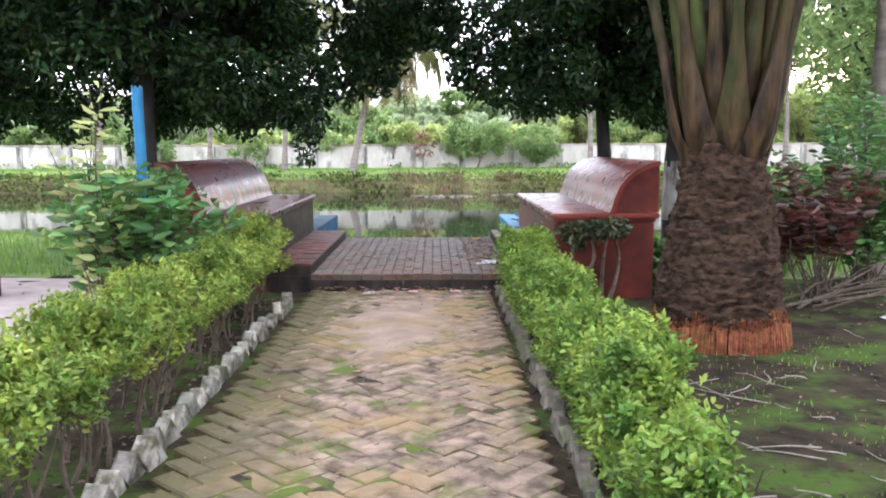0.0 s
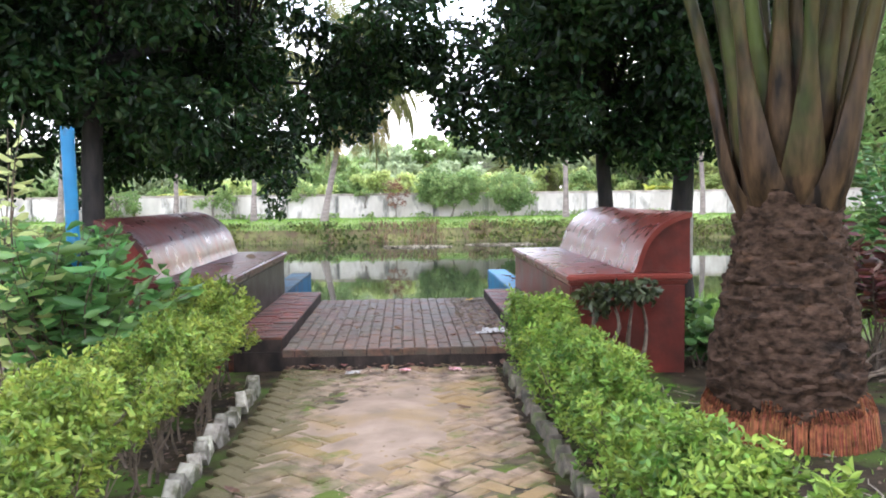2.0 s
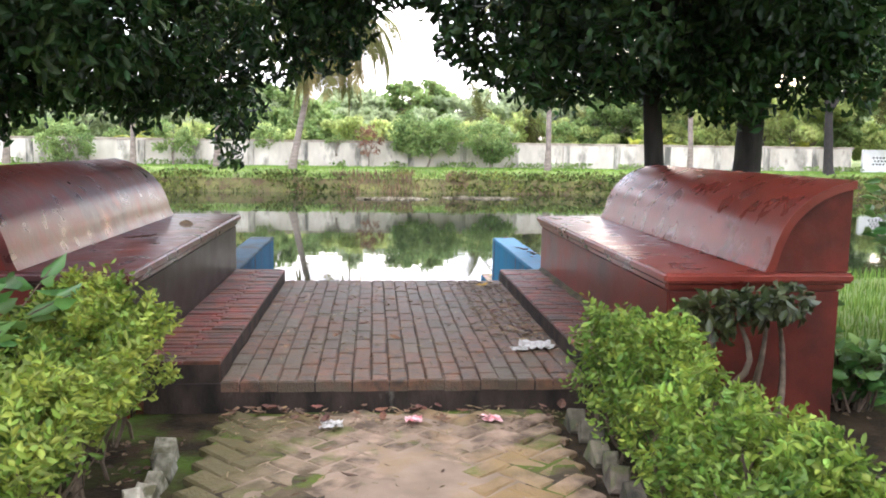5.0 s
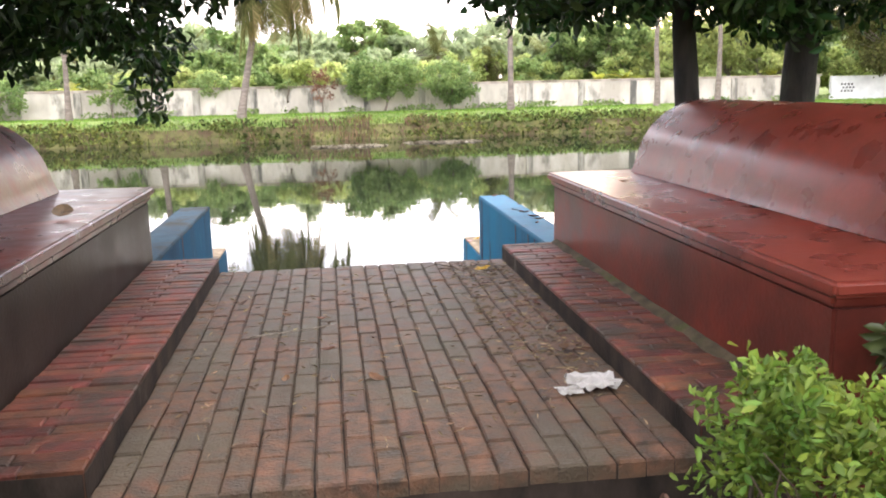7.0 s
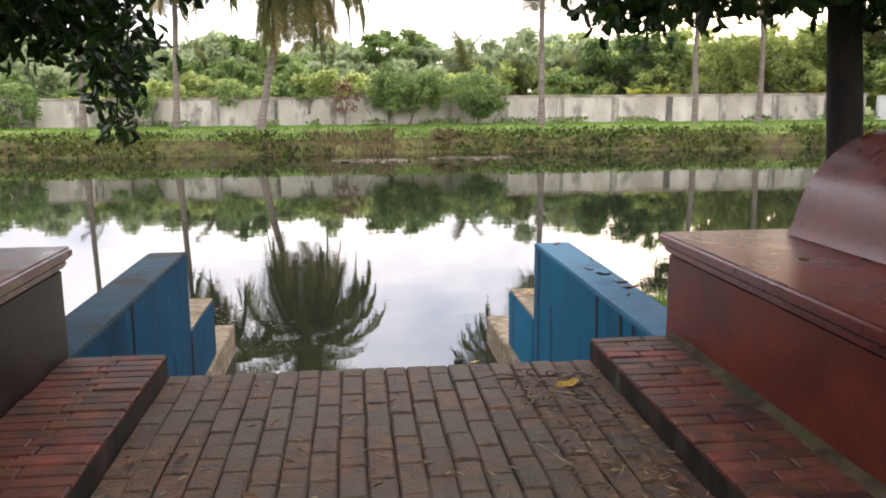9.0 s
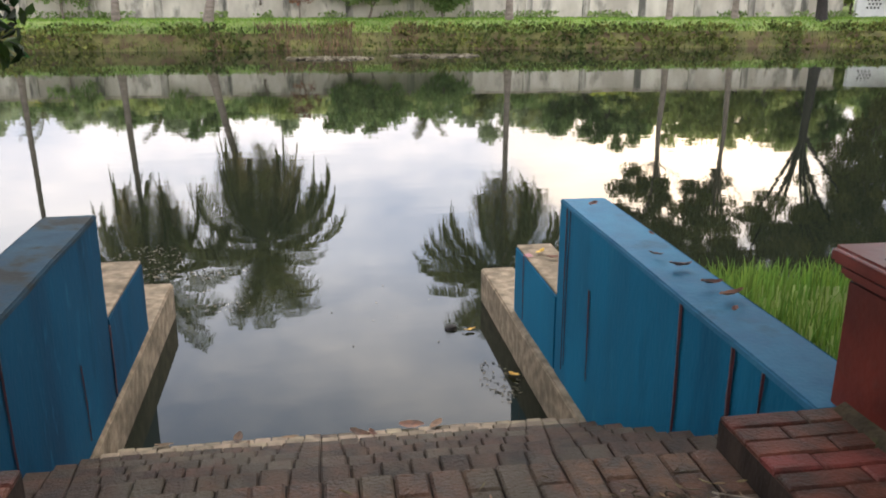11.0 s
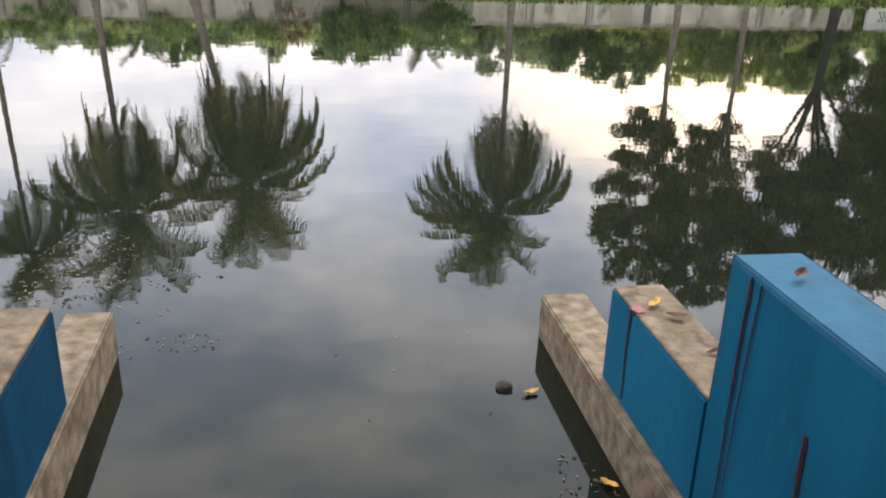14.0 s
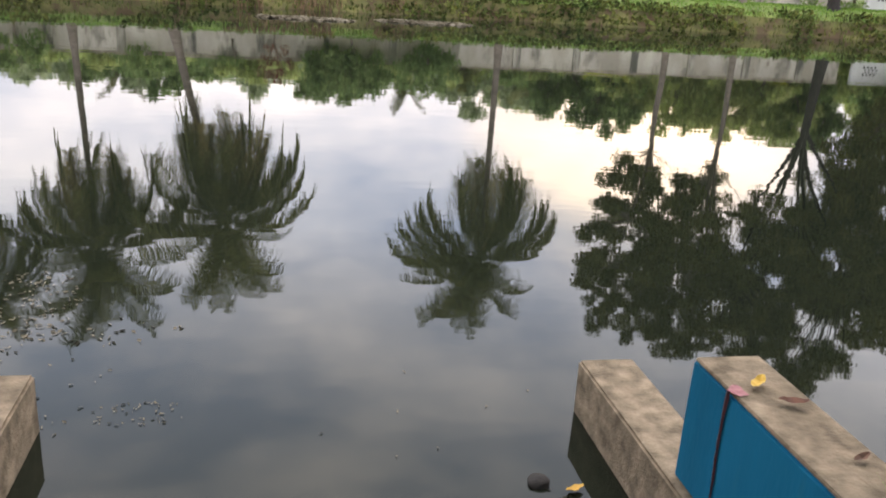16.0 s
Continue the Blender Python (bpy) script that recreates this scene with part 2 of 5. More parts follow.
M["bark_palm"] = surface("grey_palm_bark", (0.13, 0.105, 0.085), (0.27, 0.22, 0.18), 3, 0.9, 0.8, (0.10, 0.09, 0.06), 1.5, 0.6, 20, stretch=(1, 1, 3))
M["bark_stump"] = surface("fibrous_stump_bark", (0.018, 0.011, 0.007), (0.088, 0.053, 0.034), 15, 0.95, 1.0, (0.115, 0.062, 0.035), 5.0, 0.62, 38, spec=0.1, patch2=(0.02, 0.014, 0.010), patch2_scale=3.0, patch2_at=0.58, stretch=(1, 1, 1.8))
M["root"] = surface("orange_rootlets", (0.14, 0.05, 0.022), (0.34, 0.125, 0.055), 20, 0.85, 0.3, vary=0.5, per="island", spec=0.2)
M["petiole"] = surface("green_brown_petiole", (0.022, 0.028, 0.007), (0.08, 0.085, 0.02), 4, 0.5, 0.6, (0.07, 0.036, 0.015), 1.6, 0.50, 40, vary=0.5, stretch=(1, 1, 0.2), spec=0.2)
M["husk"] = surface("brown_leaf_sheath", (0.04, 0.024, 0.014), (0.15, 0.088, 0.05), 7, 0.8, 0.8, (0.028, 0.019, 0.013), 4, 0.50, 50, vary=0.45, stretch=(1, 1, 0.35))
pm_ = M["petiole"]
pn_, pl_ = pm_.node_tree.nodes, pm_.node_tree.links
pz_ = pn_.new("ShaderNodeSeparateXYZ")
pl_.new(pn_["Geometry"].outputs["Position"], pz_.inputs[0])
pq_ = pn_.new("ShaderNodeTexNoise")
pq_.inputs["Scale"].default_value = 5.0
pl_.new(pn_["Geometry"].outputs["Position"], pq_.inputs["Vector"])
pa_ = pn_.new("ShaderNodeMath")
pa_.operation = "MULTIPLY_ADD"
pa_.inputs[1].default_value = 1.6
pl_.new(pq_.outputs["Fac"], pa_.inputs[0])
pl_.new(pz_.outputs["Z"], pa_.inputs[2])
pr_ = pn_.new("ShaderNodeMapRange")
pr_.inputs[1].default_value, pr_.inputs[2].default_value = 3.25, 4.35
po_ = pn_.new("ShaderNodeMath")
po_.operation = "MULTIPLY_ADD"
po_.inputs[1].default_value = 1.1
pl_.new(pn_["Object Info"].outputs["Random"], po_.inputs[0])
pl_.new(pa_.outputs[0], po_.inputs[2])
pl_.new(po_.outputs[0], pr_.inputs[0])
px_ = pn_.new("ShaderNodeMix")
px_.data_type = "RGBA"
pl_.new(pr_.outputs[0], px_.inputs[0])
pt_ = pn_.new("ShaderNodeTexNoise")
pt_.inputs["Scale"].default_value, pt_.inputs["Detail"].default_value = 14.0, 6
pl_.new(pn_["Mapping"].outputs[0], pt_.inputs["Vector"])
pc_ = pn_.new("ShaderNodeValToRGB")
pc_.color_ramp.elements[0].position, pc_.color_ramp.elements[1].position = 0.35, 0.68
pc_.color_ramp.elements[0].color, pc_.color_ramp.elements[1].color = (0.010, 0.006, 0.004, 1), (0.10, 0.058, 0.028, 1)
pl_.new(pt_.outputs["Fac"], pc_.inputs[0])
pl_.new(pc_.outputs[0], px_.inputs[6])
pl_.new(pn_["Hue/Saturation/Value"].outputs[0], px_.inputs[7])
pl_.new(px_.outputs[2], pn_["Principled BSDF"].inputs["Base Color"])
M["stem"] = surface("hedge_stem", (0.06, 0.042, 0.028), (0.15, 0.11, 0.072), 20, 0.9, 0.3)
M["leaf_hedge"] = surface("hedge_leaf", (0.11, 0.185, 0.028), (0.34, 0.41, 0.07), 4, 0.5, 0, vary=0.5, per="island", leafy=0.35, spec=0.35)
M["leaf_hedge_r"] = surface("bright_hedge_leaf", (0.095, 0.18, 0.028), (0.30, 0.40, 0.066), 4, 0.5, 0, vary=0.5, per="island", leafy=0.35, spec=0.35)
M["leaf_dark"] = surface("dark_canopy_leaf", (0.012, 0.030, 0.010), (0.042, 0.085, 0.022), 1.2, 0.45, 0, vary=0.75, per="island", leafy=0.30, spec=0.3)
M["leaf_dark_g"] = surface("glossy_dark_leaf", (0.03, 0.045, 0.014), (0.075, 0.09, 0.03), 4, 0.4, 0, vary=0.4, per="island", leafy=0.2)
M["leaf_shrub"] = surface("shrub_leaf", (0.075, 0.18, 0.045), (0.18, 0.33, 0.09), 3, 0.42, 0, vary=0.5, per="island", leafy=0.35)
# far, pale and distant leaf tones are lifted to imitate haze
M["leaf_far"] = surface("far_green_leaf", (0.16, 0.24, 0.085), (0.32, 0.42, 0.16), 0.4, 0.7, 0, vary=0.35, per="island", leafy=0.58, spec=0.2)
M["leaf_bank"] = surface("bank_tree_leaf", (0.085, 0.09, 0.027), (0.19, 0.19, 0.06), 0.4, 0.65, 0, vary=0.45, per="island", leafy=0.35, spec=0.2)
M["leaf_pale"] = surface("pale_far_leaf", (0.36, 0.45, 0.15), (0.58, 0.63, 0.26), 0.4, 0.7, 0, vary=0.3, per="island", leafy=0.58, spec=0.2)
M["leaf_haze"] = surface("haze_pale_leaf", (0.32, 0.39, 0.22), (0.48, 0.54, 0.32), 0.3, 0.8, 0, vary=0.2, per="island", leafy=0.58, spec=0.2)
M["leaf_red"] = surface("copper_shrub_leaf", (0.15, 0.07, 0.045), (0.27, 0.125, 0.075), 1, 0.6, 0, vary=0.4, per="island", leafy=0.3)
M["leaf_croton"] = surface("croton_leaf", (0.045, 0.035, 0.02), (0.15, 0.035, 0.025), 5, 0.4, 0, vary=0.5, per="island", leafy=0.25)
M["frond"] = surface("palm_frond", (0.12, 0.13, 0.042), (0.24, 0.24, 0.085), 0.6, 0.6, 0, vary=0.4, per="island", leafy=0.5, spec=0.2)
M["frond_dry"] = surface("dry_palm_frond", (0.24, 0.19, 0.07), (0.40, 0.33, 0.13), 0.6, 0.7, 0, vary=0.3, per="island", leafy=0.35)
M["grass"] = surface("bank_grass", (0.125, 0.23, 0.04), (0.235, 0.36, 0.08), 0.5, 0.7, 0, vary=0.4, per="island", leafy=0.4, spec=0.2)
M["weed"] = surface("bank_weed", (0.06, 0.085, 0.022), (0.17, 0.185, 0.05), 0.5, 0.8, 0, vary=0.6, per="island", leafy=0.3, spec=0.2)
M["dry"] = surface("dry_weed", (0.12, 0.08, 0.045), (0.22, 0.14, 0.08), 1, 0.85, 0, vary=0.4, per="island", leafy=0.2)
M["litter"] = surface("dead_leaf", (0.07, 0.042, 0.025), (0.20, 0.115, 0.06), 20, 0.8, 0.2, vary=0.4)
M["litter_red"] = surface("rust_dead_leaf", (0.08, 0.034, 0.02), (0.19, 0.08, 0.042), 20, 0.7, 0.2, vary=0.4)
M["twig"] = surface("dead_twig", (0.16, 0.13, 0.10), (0.33, 0.28, 0.22), 30, 0.9, 0.3)
M["flake"] = surface("leaf_flake", (0.11, 0.075, 0.04), (0.32, 0.23, 0.13), 9, 0.9, 0, vary=0.5, per="island")
M["flake_dark"] = surface("damp_leaf_flake", (0.07, 0.048, 0.03), (0.17, 0.115, 0.068), 9, 0.9, 0, vary=0.5, per="island")
M["banana"] = surface("banana_leaf", (0.20, 0.30, 0.05), (0.48, 0.48, 0.09), 0.9, 0.5, 0, vary=0.4, per="object", leafy=0.4)
M["yellow"] = surface("yellow_fallen_leaf", (0.5, 0.30, 0.03), (0.65, 0.42, 0.06), 20, 0.6, 0.2, vary=0.2)
M["paper"] = surface("crumpled_wet_paper", (0.30, 0.28, 0.25), (0.55, 0.52, 0.49), 14, 0.7, 0.3)
M["pink"] = surface("pink_wrapper", (0.6, 0.12, 0.14), (0.75, 0.6, 0.6), 22, 0.4, 0.2)
M["pole"] = surface("blue_pole_paint", (0.015, 0.16, 0.32), (0.03, 0.22, 0.42), 6, 0.5, 0.2, (0.04, 0.12, 0.19), 5, 0.56)
M["wall"] = surface("stained_limewash", (0.43, 0.385, 0.32), (0.70, 0.645, 0.56), 1.1, 0.9, 0.5, (0.24, 0.22, 0.185), 1.0, 0.55, 20, stretch=(1, 1, 0.45), patch2=(0.30, 0.25, 0.20), patch2_scale=2.5, patch2_at=0.6)
M["wall_stain"] = surface("streaked_pilaster", (0.24, 0.22, 0.185), (0.58, 0.535, 0.46), 3.5, 0.9, 0.5, (0.12, 0.115, 0.10), 2.0, 0.5, 20, stretch=(1, 1, 0.25))
M["wall_cap"] = surface("weathered_coping", (0.26, 0.21, 0.16), (0.55, 0.48, 0.40), 1.5, 0.9, 0.5, (0.13, 0.12, 0.08), 0.7, 0.55)
M["white"] = surface("white_gate_paint", (0.62, 0.62, 0.6), (0.78, 0.78, 0.76), 2, 0.8, 0.2)
M["scum"] = surface("floating_scum", (0.13, 0.11, 0.075), (0.27, 0.23, 0.16), 12, 0.9, 0.4)
M["hole_shade"] = surface("painted_recess_shade", (0.02, 0.02, 0.02), (0.04, 0.04, 0.035), 5, 0.9, 0)

water = bpy.data.materials.new("pond_water")
water.use_nodes = True
n_, l_ = water.node_tree.nodes, water.node_tree.links
b_ = n_["Principled BSDF"]
b_.inputs["Base Color"].default_value = (0.011, 0.014, 0.009, 1)
b_.inputs["Roughness"].default_value, b_.inputs["IOR"].default_value = 0.02, 1.333
g_ = n_.new("ShaderNodeNewGeometry")
mp_ = n_.new("ShaderNodeMapping")
mp_.inputs["Scale"].default_value = (0.5, 1.0, 1.0)
no_ = n_.new("ShaderNodeTexNoise")
no_.inputs["Scale"].default_value, no_.inputs["Detail"].default_value = 1.6, 3
bp_ = n_.new("ShaderNodeBump")
bp_.inputs["Strength"].default_value, bp_.inputs["Distance"].default_value = 0.09, 0.02
l_.new(g_.outputs["Position"], mp_.inputs[0])
l_.new(mp_.outputs[0], no_.inputs["Vector"])
l_.new(no_.outputs["Fac"], bp_.inputs["Height"])
l_.new(bp_.outputs[0], b_.inputs["Normal"])
M["water"] = water


# ---------------------------------------------------------------- builders
def mesh_object(name, verts, faces, material, parent=None, label="", smooth=False):
    me = bpy.data.meshes.new(name)
    me.from_pydata([tuple(map(float, v)) for v in verts], [], [tuple(map(int, f)) for f in faces])
    me.materials.append(material)
    if smooth:
        me.polygons.foreach_set("use_smooth", [True] * len(me.polygons))
        me.set_sharp_from_angle(angle=radians(50))
    me.update()
    ob = new(name, me)
    if parent:
        under(ob, parent)
    if label:
        ob["label"] = label
    return ob


def part(name, bm, material, parent=None, label="", smooth=False):
    me = bpy.data.meshes.new(name)
    bmesh.ops.recalc_face_normals(bm, faces=bm.faces)
    bm.to_mesh(me)
    bm.free()
    me.materials.append(material)
    if smooth:
        me.polygons.foreach_set("use_smooth", [True] * len(me.polygons))
        me.set_sharp_from_angle(angle=radians(38))
    ob = new(name, me)
    if parent:
        under(ob, parent)
    if label:
        ob["label"] = label
    return ob


def box(x0, x1, y0, y1, z0, z1, bevel=0.0, segments=2, wobble=0.0, cuts=0):
    bm = bmesh.new()
    bmesh.ops.create_cube(bm, size=1)
    for v in bm.verts:
        v.co = Vector((x0 + (v.co.x + 0.5) * (x1 - x0), y0 + (v.co.y + 0.5) * (y1 - y0), z0 + (v.co.z + 0.5) * (z1 - z0)))
    if cuts:
        bmesh.ops.subdivide_edges(bm, edges=bm.edges[:], cuts=cuts, use_grid_fill=True)
    if bevel:
        sharp = [e for e in bm.edges if len(e.link_faces) == 2 and e.calc_face_angle() > 0.5]
        bmesh.ops.bevel(bm, geom=sharp, offset=bevel, segments=segments, affect="EDGES")
    if wobble:
        for v in bm.verts:
            v.co += Vector(noise.noise_vector(v.co * 3.1)) * wobble
    return bm


def prism(profile, y0, y1, bevel=0.0):
    """A profile in x and z, drawn out along y."""
    bm = bmesh.new()
    a = [bm.verts.new((x, y0, z)) for x, z in profile]
    b = [bm.verts.new((x, y1, z)) for x, z in profile]
    bm.faces.new(a)
    bm.faces.new(b[::-1])
    k = len(profile)
    for i in range(k):
        bm.faces.new((a[i], a[(i + 1) % k], b[(i + 1) % k], b[i]))
    if bevel:
        bmesh.ops.recalc_face_normals(bm, faces=bm.faces)
        sharp = [e for e in bm.edges if e.calc_face_angle() > 0.6]
        bmesh.ops.bevel(bm, geom=sharp, offset=bevel, segments=2, affect="EDGES")
    return bm


def tube_data(points, radii, sides=8, rough=0.0, base=0, rng=None):
    """Rings along a bent, tapered limb."""
    pts = [Vector(p) for p in points]
    verts, faces = [], []
    for i, p in enumerate(pts):
        d = (pts[min(i + 1, len(pts) - 1)] - pts[max(i - 1, 0)]).normalized()
        u = d.orthogonal().normalized() if abs(d.z) < 0.95 else Vector((1, 0, 0))
        u = (u - d * u.dot(d)).normalized()
        v = d.cross(u)
        for k in range(sides):
            a = 2 * math.pi * k / sides
            r = radii[i] * (1 + (rough * noise.noise(p * 4 + Vector((math.cos(a), math.sin(a), 0)) * 2.3) if rough else 0))
            verts.append(p + (u * math.cos(a) + v * math.sin(a)) * r)
    for i in range(len(pts) - 1):
        for k in range(sides):
            q = (k + 1) % sides
            faces.append((base + i * sides + k, base + i * sides + q, base + (i + 1) * sides + q, base + (i + 1) * sides + k))
    faces.append(tuple(base + k for k in reversed(range(sides))))
    faces.append(tuple(base + (len(pts) - 1) * sides + k for k in range(sides)))
    return verts, faces


def tubes(name, limbs, material, parent=None, sides=8, rough=0.0, label="", smooth=True):
    verts, faces = [], []
    for points, radii in limbs:
        v, f = tube_data(points, radii, sides, rough, len(verts))
        verts += v
        faces += f
    return mesh_object(name, verts, faces, material, parent, label, smooth)


def bend(p, q, sag=0.0, steps=6, swirl=0.0, seed=0):
    rng = random.Random(seed)
    off = [Vector((rng.uniform(-1, 1), rng.uniform(-1, 1), rng.uniform(-0.3, 0.3))) * swirl for _ in range(2)]
    out = []
    for i in range(steps + 1):
        t = i / steps
        c = Vector(p).lerp(Vector(q), t) + off[0] * math.sin(math.pi * t) + off[1] * math.sin(2 * math.pi * t)
        c.z -= sag * math.sin(math.pi * t)
        out.append(c)
    return out


def leaves(name, centre, out, length, width, material, parent=None, seed=0, droop=0.35, fold=0.25, kind="", spread=0.9):
    """Many small folded leaves, each at its centre, pointing roughly along out."""
    rng = np.random.default_rng(seed)
    c = np.asarray(centre, float)
    d = np.asarray(out, float) + rng.normal(0, spread, c.shape)
    d[:, 2] -= droop
    d /= np.linalg.norm(d, axis=1)[:, None] + 1e-9
    s = np.cross(d, rng.normal(0, 1, c.shape))
    s /= np.linalg.norm(s, axis=1)[:, None] + 1e-9
    u = np.cross(s, d)
    k = len(c)
    ln = np.asarray(length) * rng.uniform(0.65, 1.3, k)[:, None]
    wd = np.asarray(width) * rng.uniform(0.7, 1.25, k)[:, None]
    v = np.empty((k, 6, 3))
    v[:, 0] = c - d * ln * 0.5
    v[:, 1] = c - d * ln * 0.12 + s * wd * 0.5 + u * wd * fold
    v[:, 2] = c + d * ln * 0.22 + s * wd * 0.42 + u * wd * fold
    v[:, 3] = c + d * ln * 0.5 - u * ln * 0.12
    v[:, 4] = c + d * ln * 0.22 - s * wd * 0.42 + u * wd * fold
    v[:, 5] = c - d * ln * 0.12 - s * wd * 0.5 + u * wd * fold
    me = bpy.data.meshes.new(name)
    me.vertices.add(6 * k)
    me.vertices.foreach_set("co", v.reshape(-1))
    idx = (np.arange(k)[:, None] * 6 + np.array([0, 1, 2, 3, 0, 3, 4, 5])[None, :]).reshape(-1)
    me.loops.add(8 * k)
    me.loops.foreach_set("vertex_index", idx.astype(np.int32))
    me.polygons.add(2 * k)
    me.polygons.foreach_set("loop_start", np.arange(0, 8 * k, 4, dtype=np.int32))
    me.polygons.foreach_set("loop_total", np.full(2 * k, 4, dtype=np.int32))
    me.materials.append(material)
    me.update(calc_edges=True)
    ob = new(name, me)
    if parent:
        under(ob, parent)
    if kind:
        ob["kind"] = kind
    return ob


def clump_points(clumps, per, rng, shell=0.55):
    """Leaf places and outward ways for a list of clumps (x, y, z, radius)."""
    ps, ds = [], []
    for x, y, z, r in clumps:
        k = max(6, int(per * r * r))
        d = rng.normal(0, 1, (k, 3))
        d /= np.linalg.norm(d, axis=1)[:, None]
        rad = r * (shell + (1 - shell) * rng.random(k)) * rng.uniform(0.75, 1.15, k)
        ps.append(np.array([x, y, z]) + d * rad[:, None] * np.array([1, 1, 0.8]))
        ds.append(d)
    return np.concatenate(ps), np.concatenate(ds)


def blades(name, base, height, width, material, parent=None, seed=0, lean=0.35, kind="stuff"):
    """Grass: one bent tapering blade at each base point."""
    rng = np.random.default_rng(seed)
    b = np.asarray(base, float)
    k = len(b)
    a = rng.uniform(0, 2 * math.pi, k)
    side = np.stack([np.cos(a), np.sin(a), np.zeros(k)], 1)
    a2 = rng.uniform(0, 2 * math.pi, k)
    tip = np.stack([np.cos(a2), np.sin(a2), np.zeros(k)], 1) * (lean * rng.random(k))[:, None]
    h = (height * rng.uniform(0.5, 1.25, k))[:, None]
    w = (width * rng.uniform(0.7, 1.3, k))[:, None]
    up = np.array([0, 0, 1.0])
    v = np.empty((k, 5, 3))
    v[:, 0] = b - side * w / 2
    v[:, 1] = b + side * w / 2
    mid = b + up * h * 0.6 + tip * h * 0.35
    v[:, 2] = mid + side * w * 0.38
    v[:, 3] = mid - side * w * 0.38
    v[:, 4] = b + up * h * (1 - 0.2 * lean) + tip * h
    me = bpy.data.meshes.new(name)
    me.vertices.add(5 * k)
    me.vertices.foreach_set("co", v.reshape(-1))
    idx = (np.arange(k)[:, None] * 5 + np.array([0, 1, 2, 3, 3, 2, 4])[None, :]).reshape(-1)
    me.loops.add(7 * k)
    me.loops.foreach_set("vertex_index", idx.astype(np.int32))
    starts = np.stack([np.arange(k) * 7, np.arange(k) * 7 + 4], 1).reshape(-1)
    me.polygons.add(2 * k)
    me.polygons.foreach_set("loop_start", starts.astype(np.int32))
    me.polygons.foreach_set("loop_total", np.tile([4, 3], k).astype(np.int32))
    me.materials.append(material)
    me.update(calc_edges=True)
    ob = new(name, me)
    if parent:
        under(ob, parent)
    if kind:
        ob["kind"] = kind
    return ob


def empty(name, x, y, z, label, category, group=""):
    ob = new(name)
    ob.location = (x, y, z)
    ob.empty_display_size = 0.1
    return tagged(ob, label, category, group)


def under(ob, thing):
    """Hang a part that was built in world places under its thing."""
    ob.parent = thing
    ob.matrix_parent_inverse = Matrix.Translation(thing.location).inverted()
    return ob

# ---------------------------------------------------------------- ground and pond
WATER = -1.23


def height(x, y):
    """The lie of the land: garden, near bank, pond bed, far bank."""
    n1 = noise.noise(Vector((x * 0.35, y * 0.35, 3.0)))
    n2 = noise.noise(Vector((x * 1.7, y * 1.7, 9.0)))
    crest = 13.6 + 0.5 * n1 + (1.6 if x < -3 else 0.0) * min(1, (-3 - x) / 3 if x < -3 else 0)
    if y < crest:
        z = -0.035 + 0.03 * n2 * min(1, max(0, abs(x) - 1.3)) - 0.12 * max(0, min(1, (y - 9) / 4)) - 0.08 * max(0, min(1, (x - 1.25) / 0.4))
    elif y < crest + 3.4:
        t = (y - crest) / 3.4
        z = -0.15 - 1.75 * t * t * (3 - 2 * t) + 0.06 * n2
    elif y < 47.6:
        z = -2.4
    elif y < 49.9 + n1 * 0.5:
        z = -2.4 + (y - 47.6) / (2.3 + n1 * 0.5) * 1.5
    elif y < 52:
        t = (y - 49.9) / 2.1
        z = -0.9 + 0.85 * math.sqrt(max(0, min(1, t))) + 0.08 * n2
    else:
        z = -0.04 + 0.05 * n2
    if -1.6 < x < 1.5 and 8.45 < y < 18:
        z -= 0.5 if y < 11.5 else 1.4
    return z


def steps_list(spans):
    out = []
    for a, b, s in spans:
        k = max(1, round((b - a) / s))
        out += [a + (b - a) * i / k for i in range(k)]
    return out + [spans[-1][1]]


gx = steps_list([(-900, -100, 160), (-100, -40, 12), (-40, -14, 2.2), (-14, -6, 0.8), (-6, -1.7, 0.3), (-1.7, -1.45, 0.125), (-1.45, 1.35, 0.28), (1.35, 1.6, 0.125), (1.6, 6, 0.3), (6, 14, 0.8), (14, 46, 2.2), (46, 100, 12), (100, 900, 160)])
gy = steps_list([(-900, -40, 170), (-40, -4, 6), (-4, 8.3, 0.3), (8.3, 8.6, 0.15), (8.6, 17.4, 0.25), (17.4, 46.6, 4), (46.6, 54, 0.4), (54, 80, 4), (80, 200, 30), (200, 1200, 200)])
gv = [(x, y, height(x, y)) for y in gy for x in gx]
gf = [(j * len(gx) + i, j * len(gx) + i + 1, (j + 1) * len(gx) + i + 1, (j + 1) * len(gx) + i) for j in range(len(gy) - 1) for i in range(len(gx) - 1)]
ground = mesh_object("ground", gv, gf, M["soil"], smooth=True)
ground.data.materials.append(M["turf"])
ground.data.materials.append(M["bank"])
for p in ground.data.polygons:
    c = p.center
    if c.y > 9.9 + 0.6 * noise.noise(c * 0.8) and (abs(c.x) > 1.6 or c.y > 18) or c.y < -3:
        p.material_index = 2 if 44 < c.y < 50.5 else 1
tagged(ground, "dark mossy garden soil with grassy pond banks", "ground", kind="structure")

pond = mesh_object("water", [(-120, 13.2, WATER), (120, 13.2, WATER), (120, 51, WATER), (-120, 51, WATER)], [(0, 1, 2, 3)], M["water"])
tagged(pond, "still dark pond water mirroring palms and cloudy sky", "water", kind="structure")

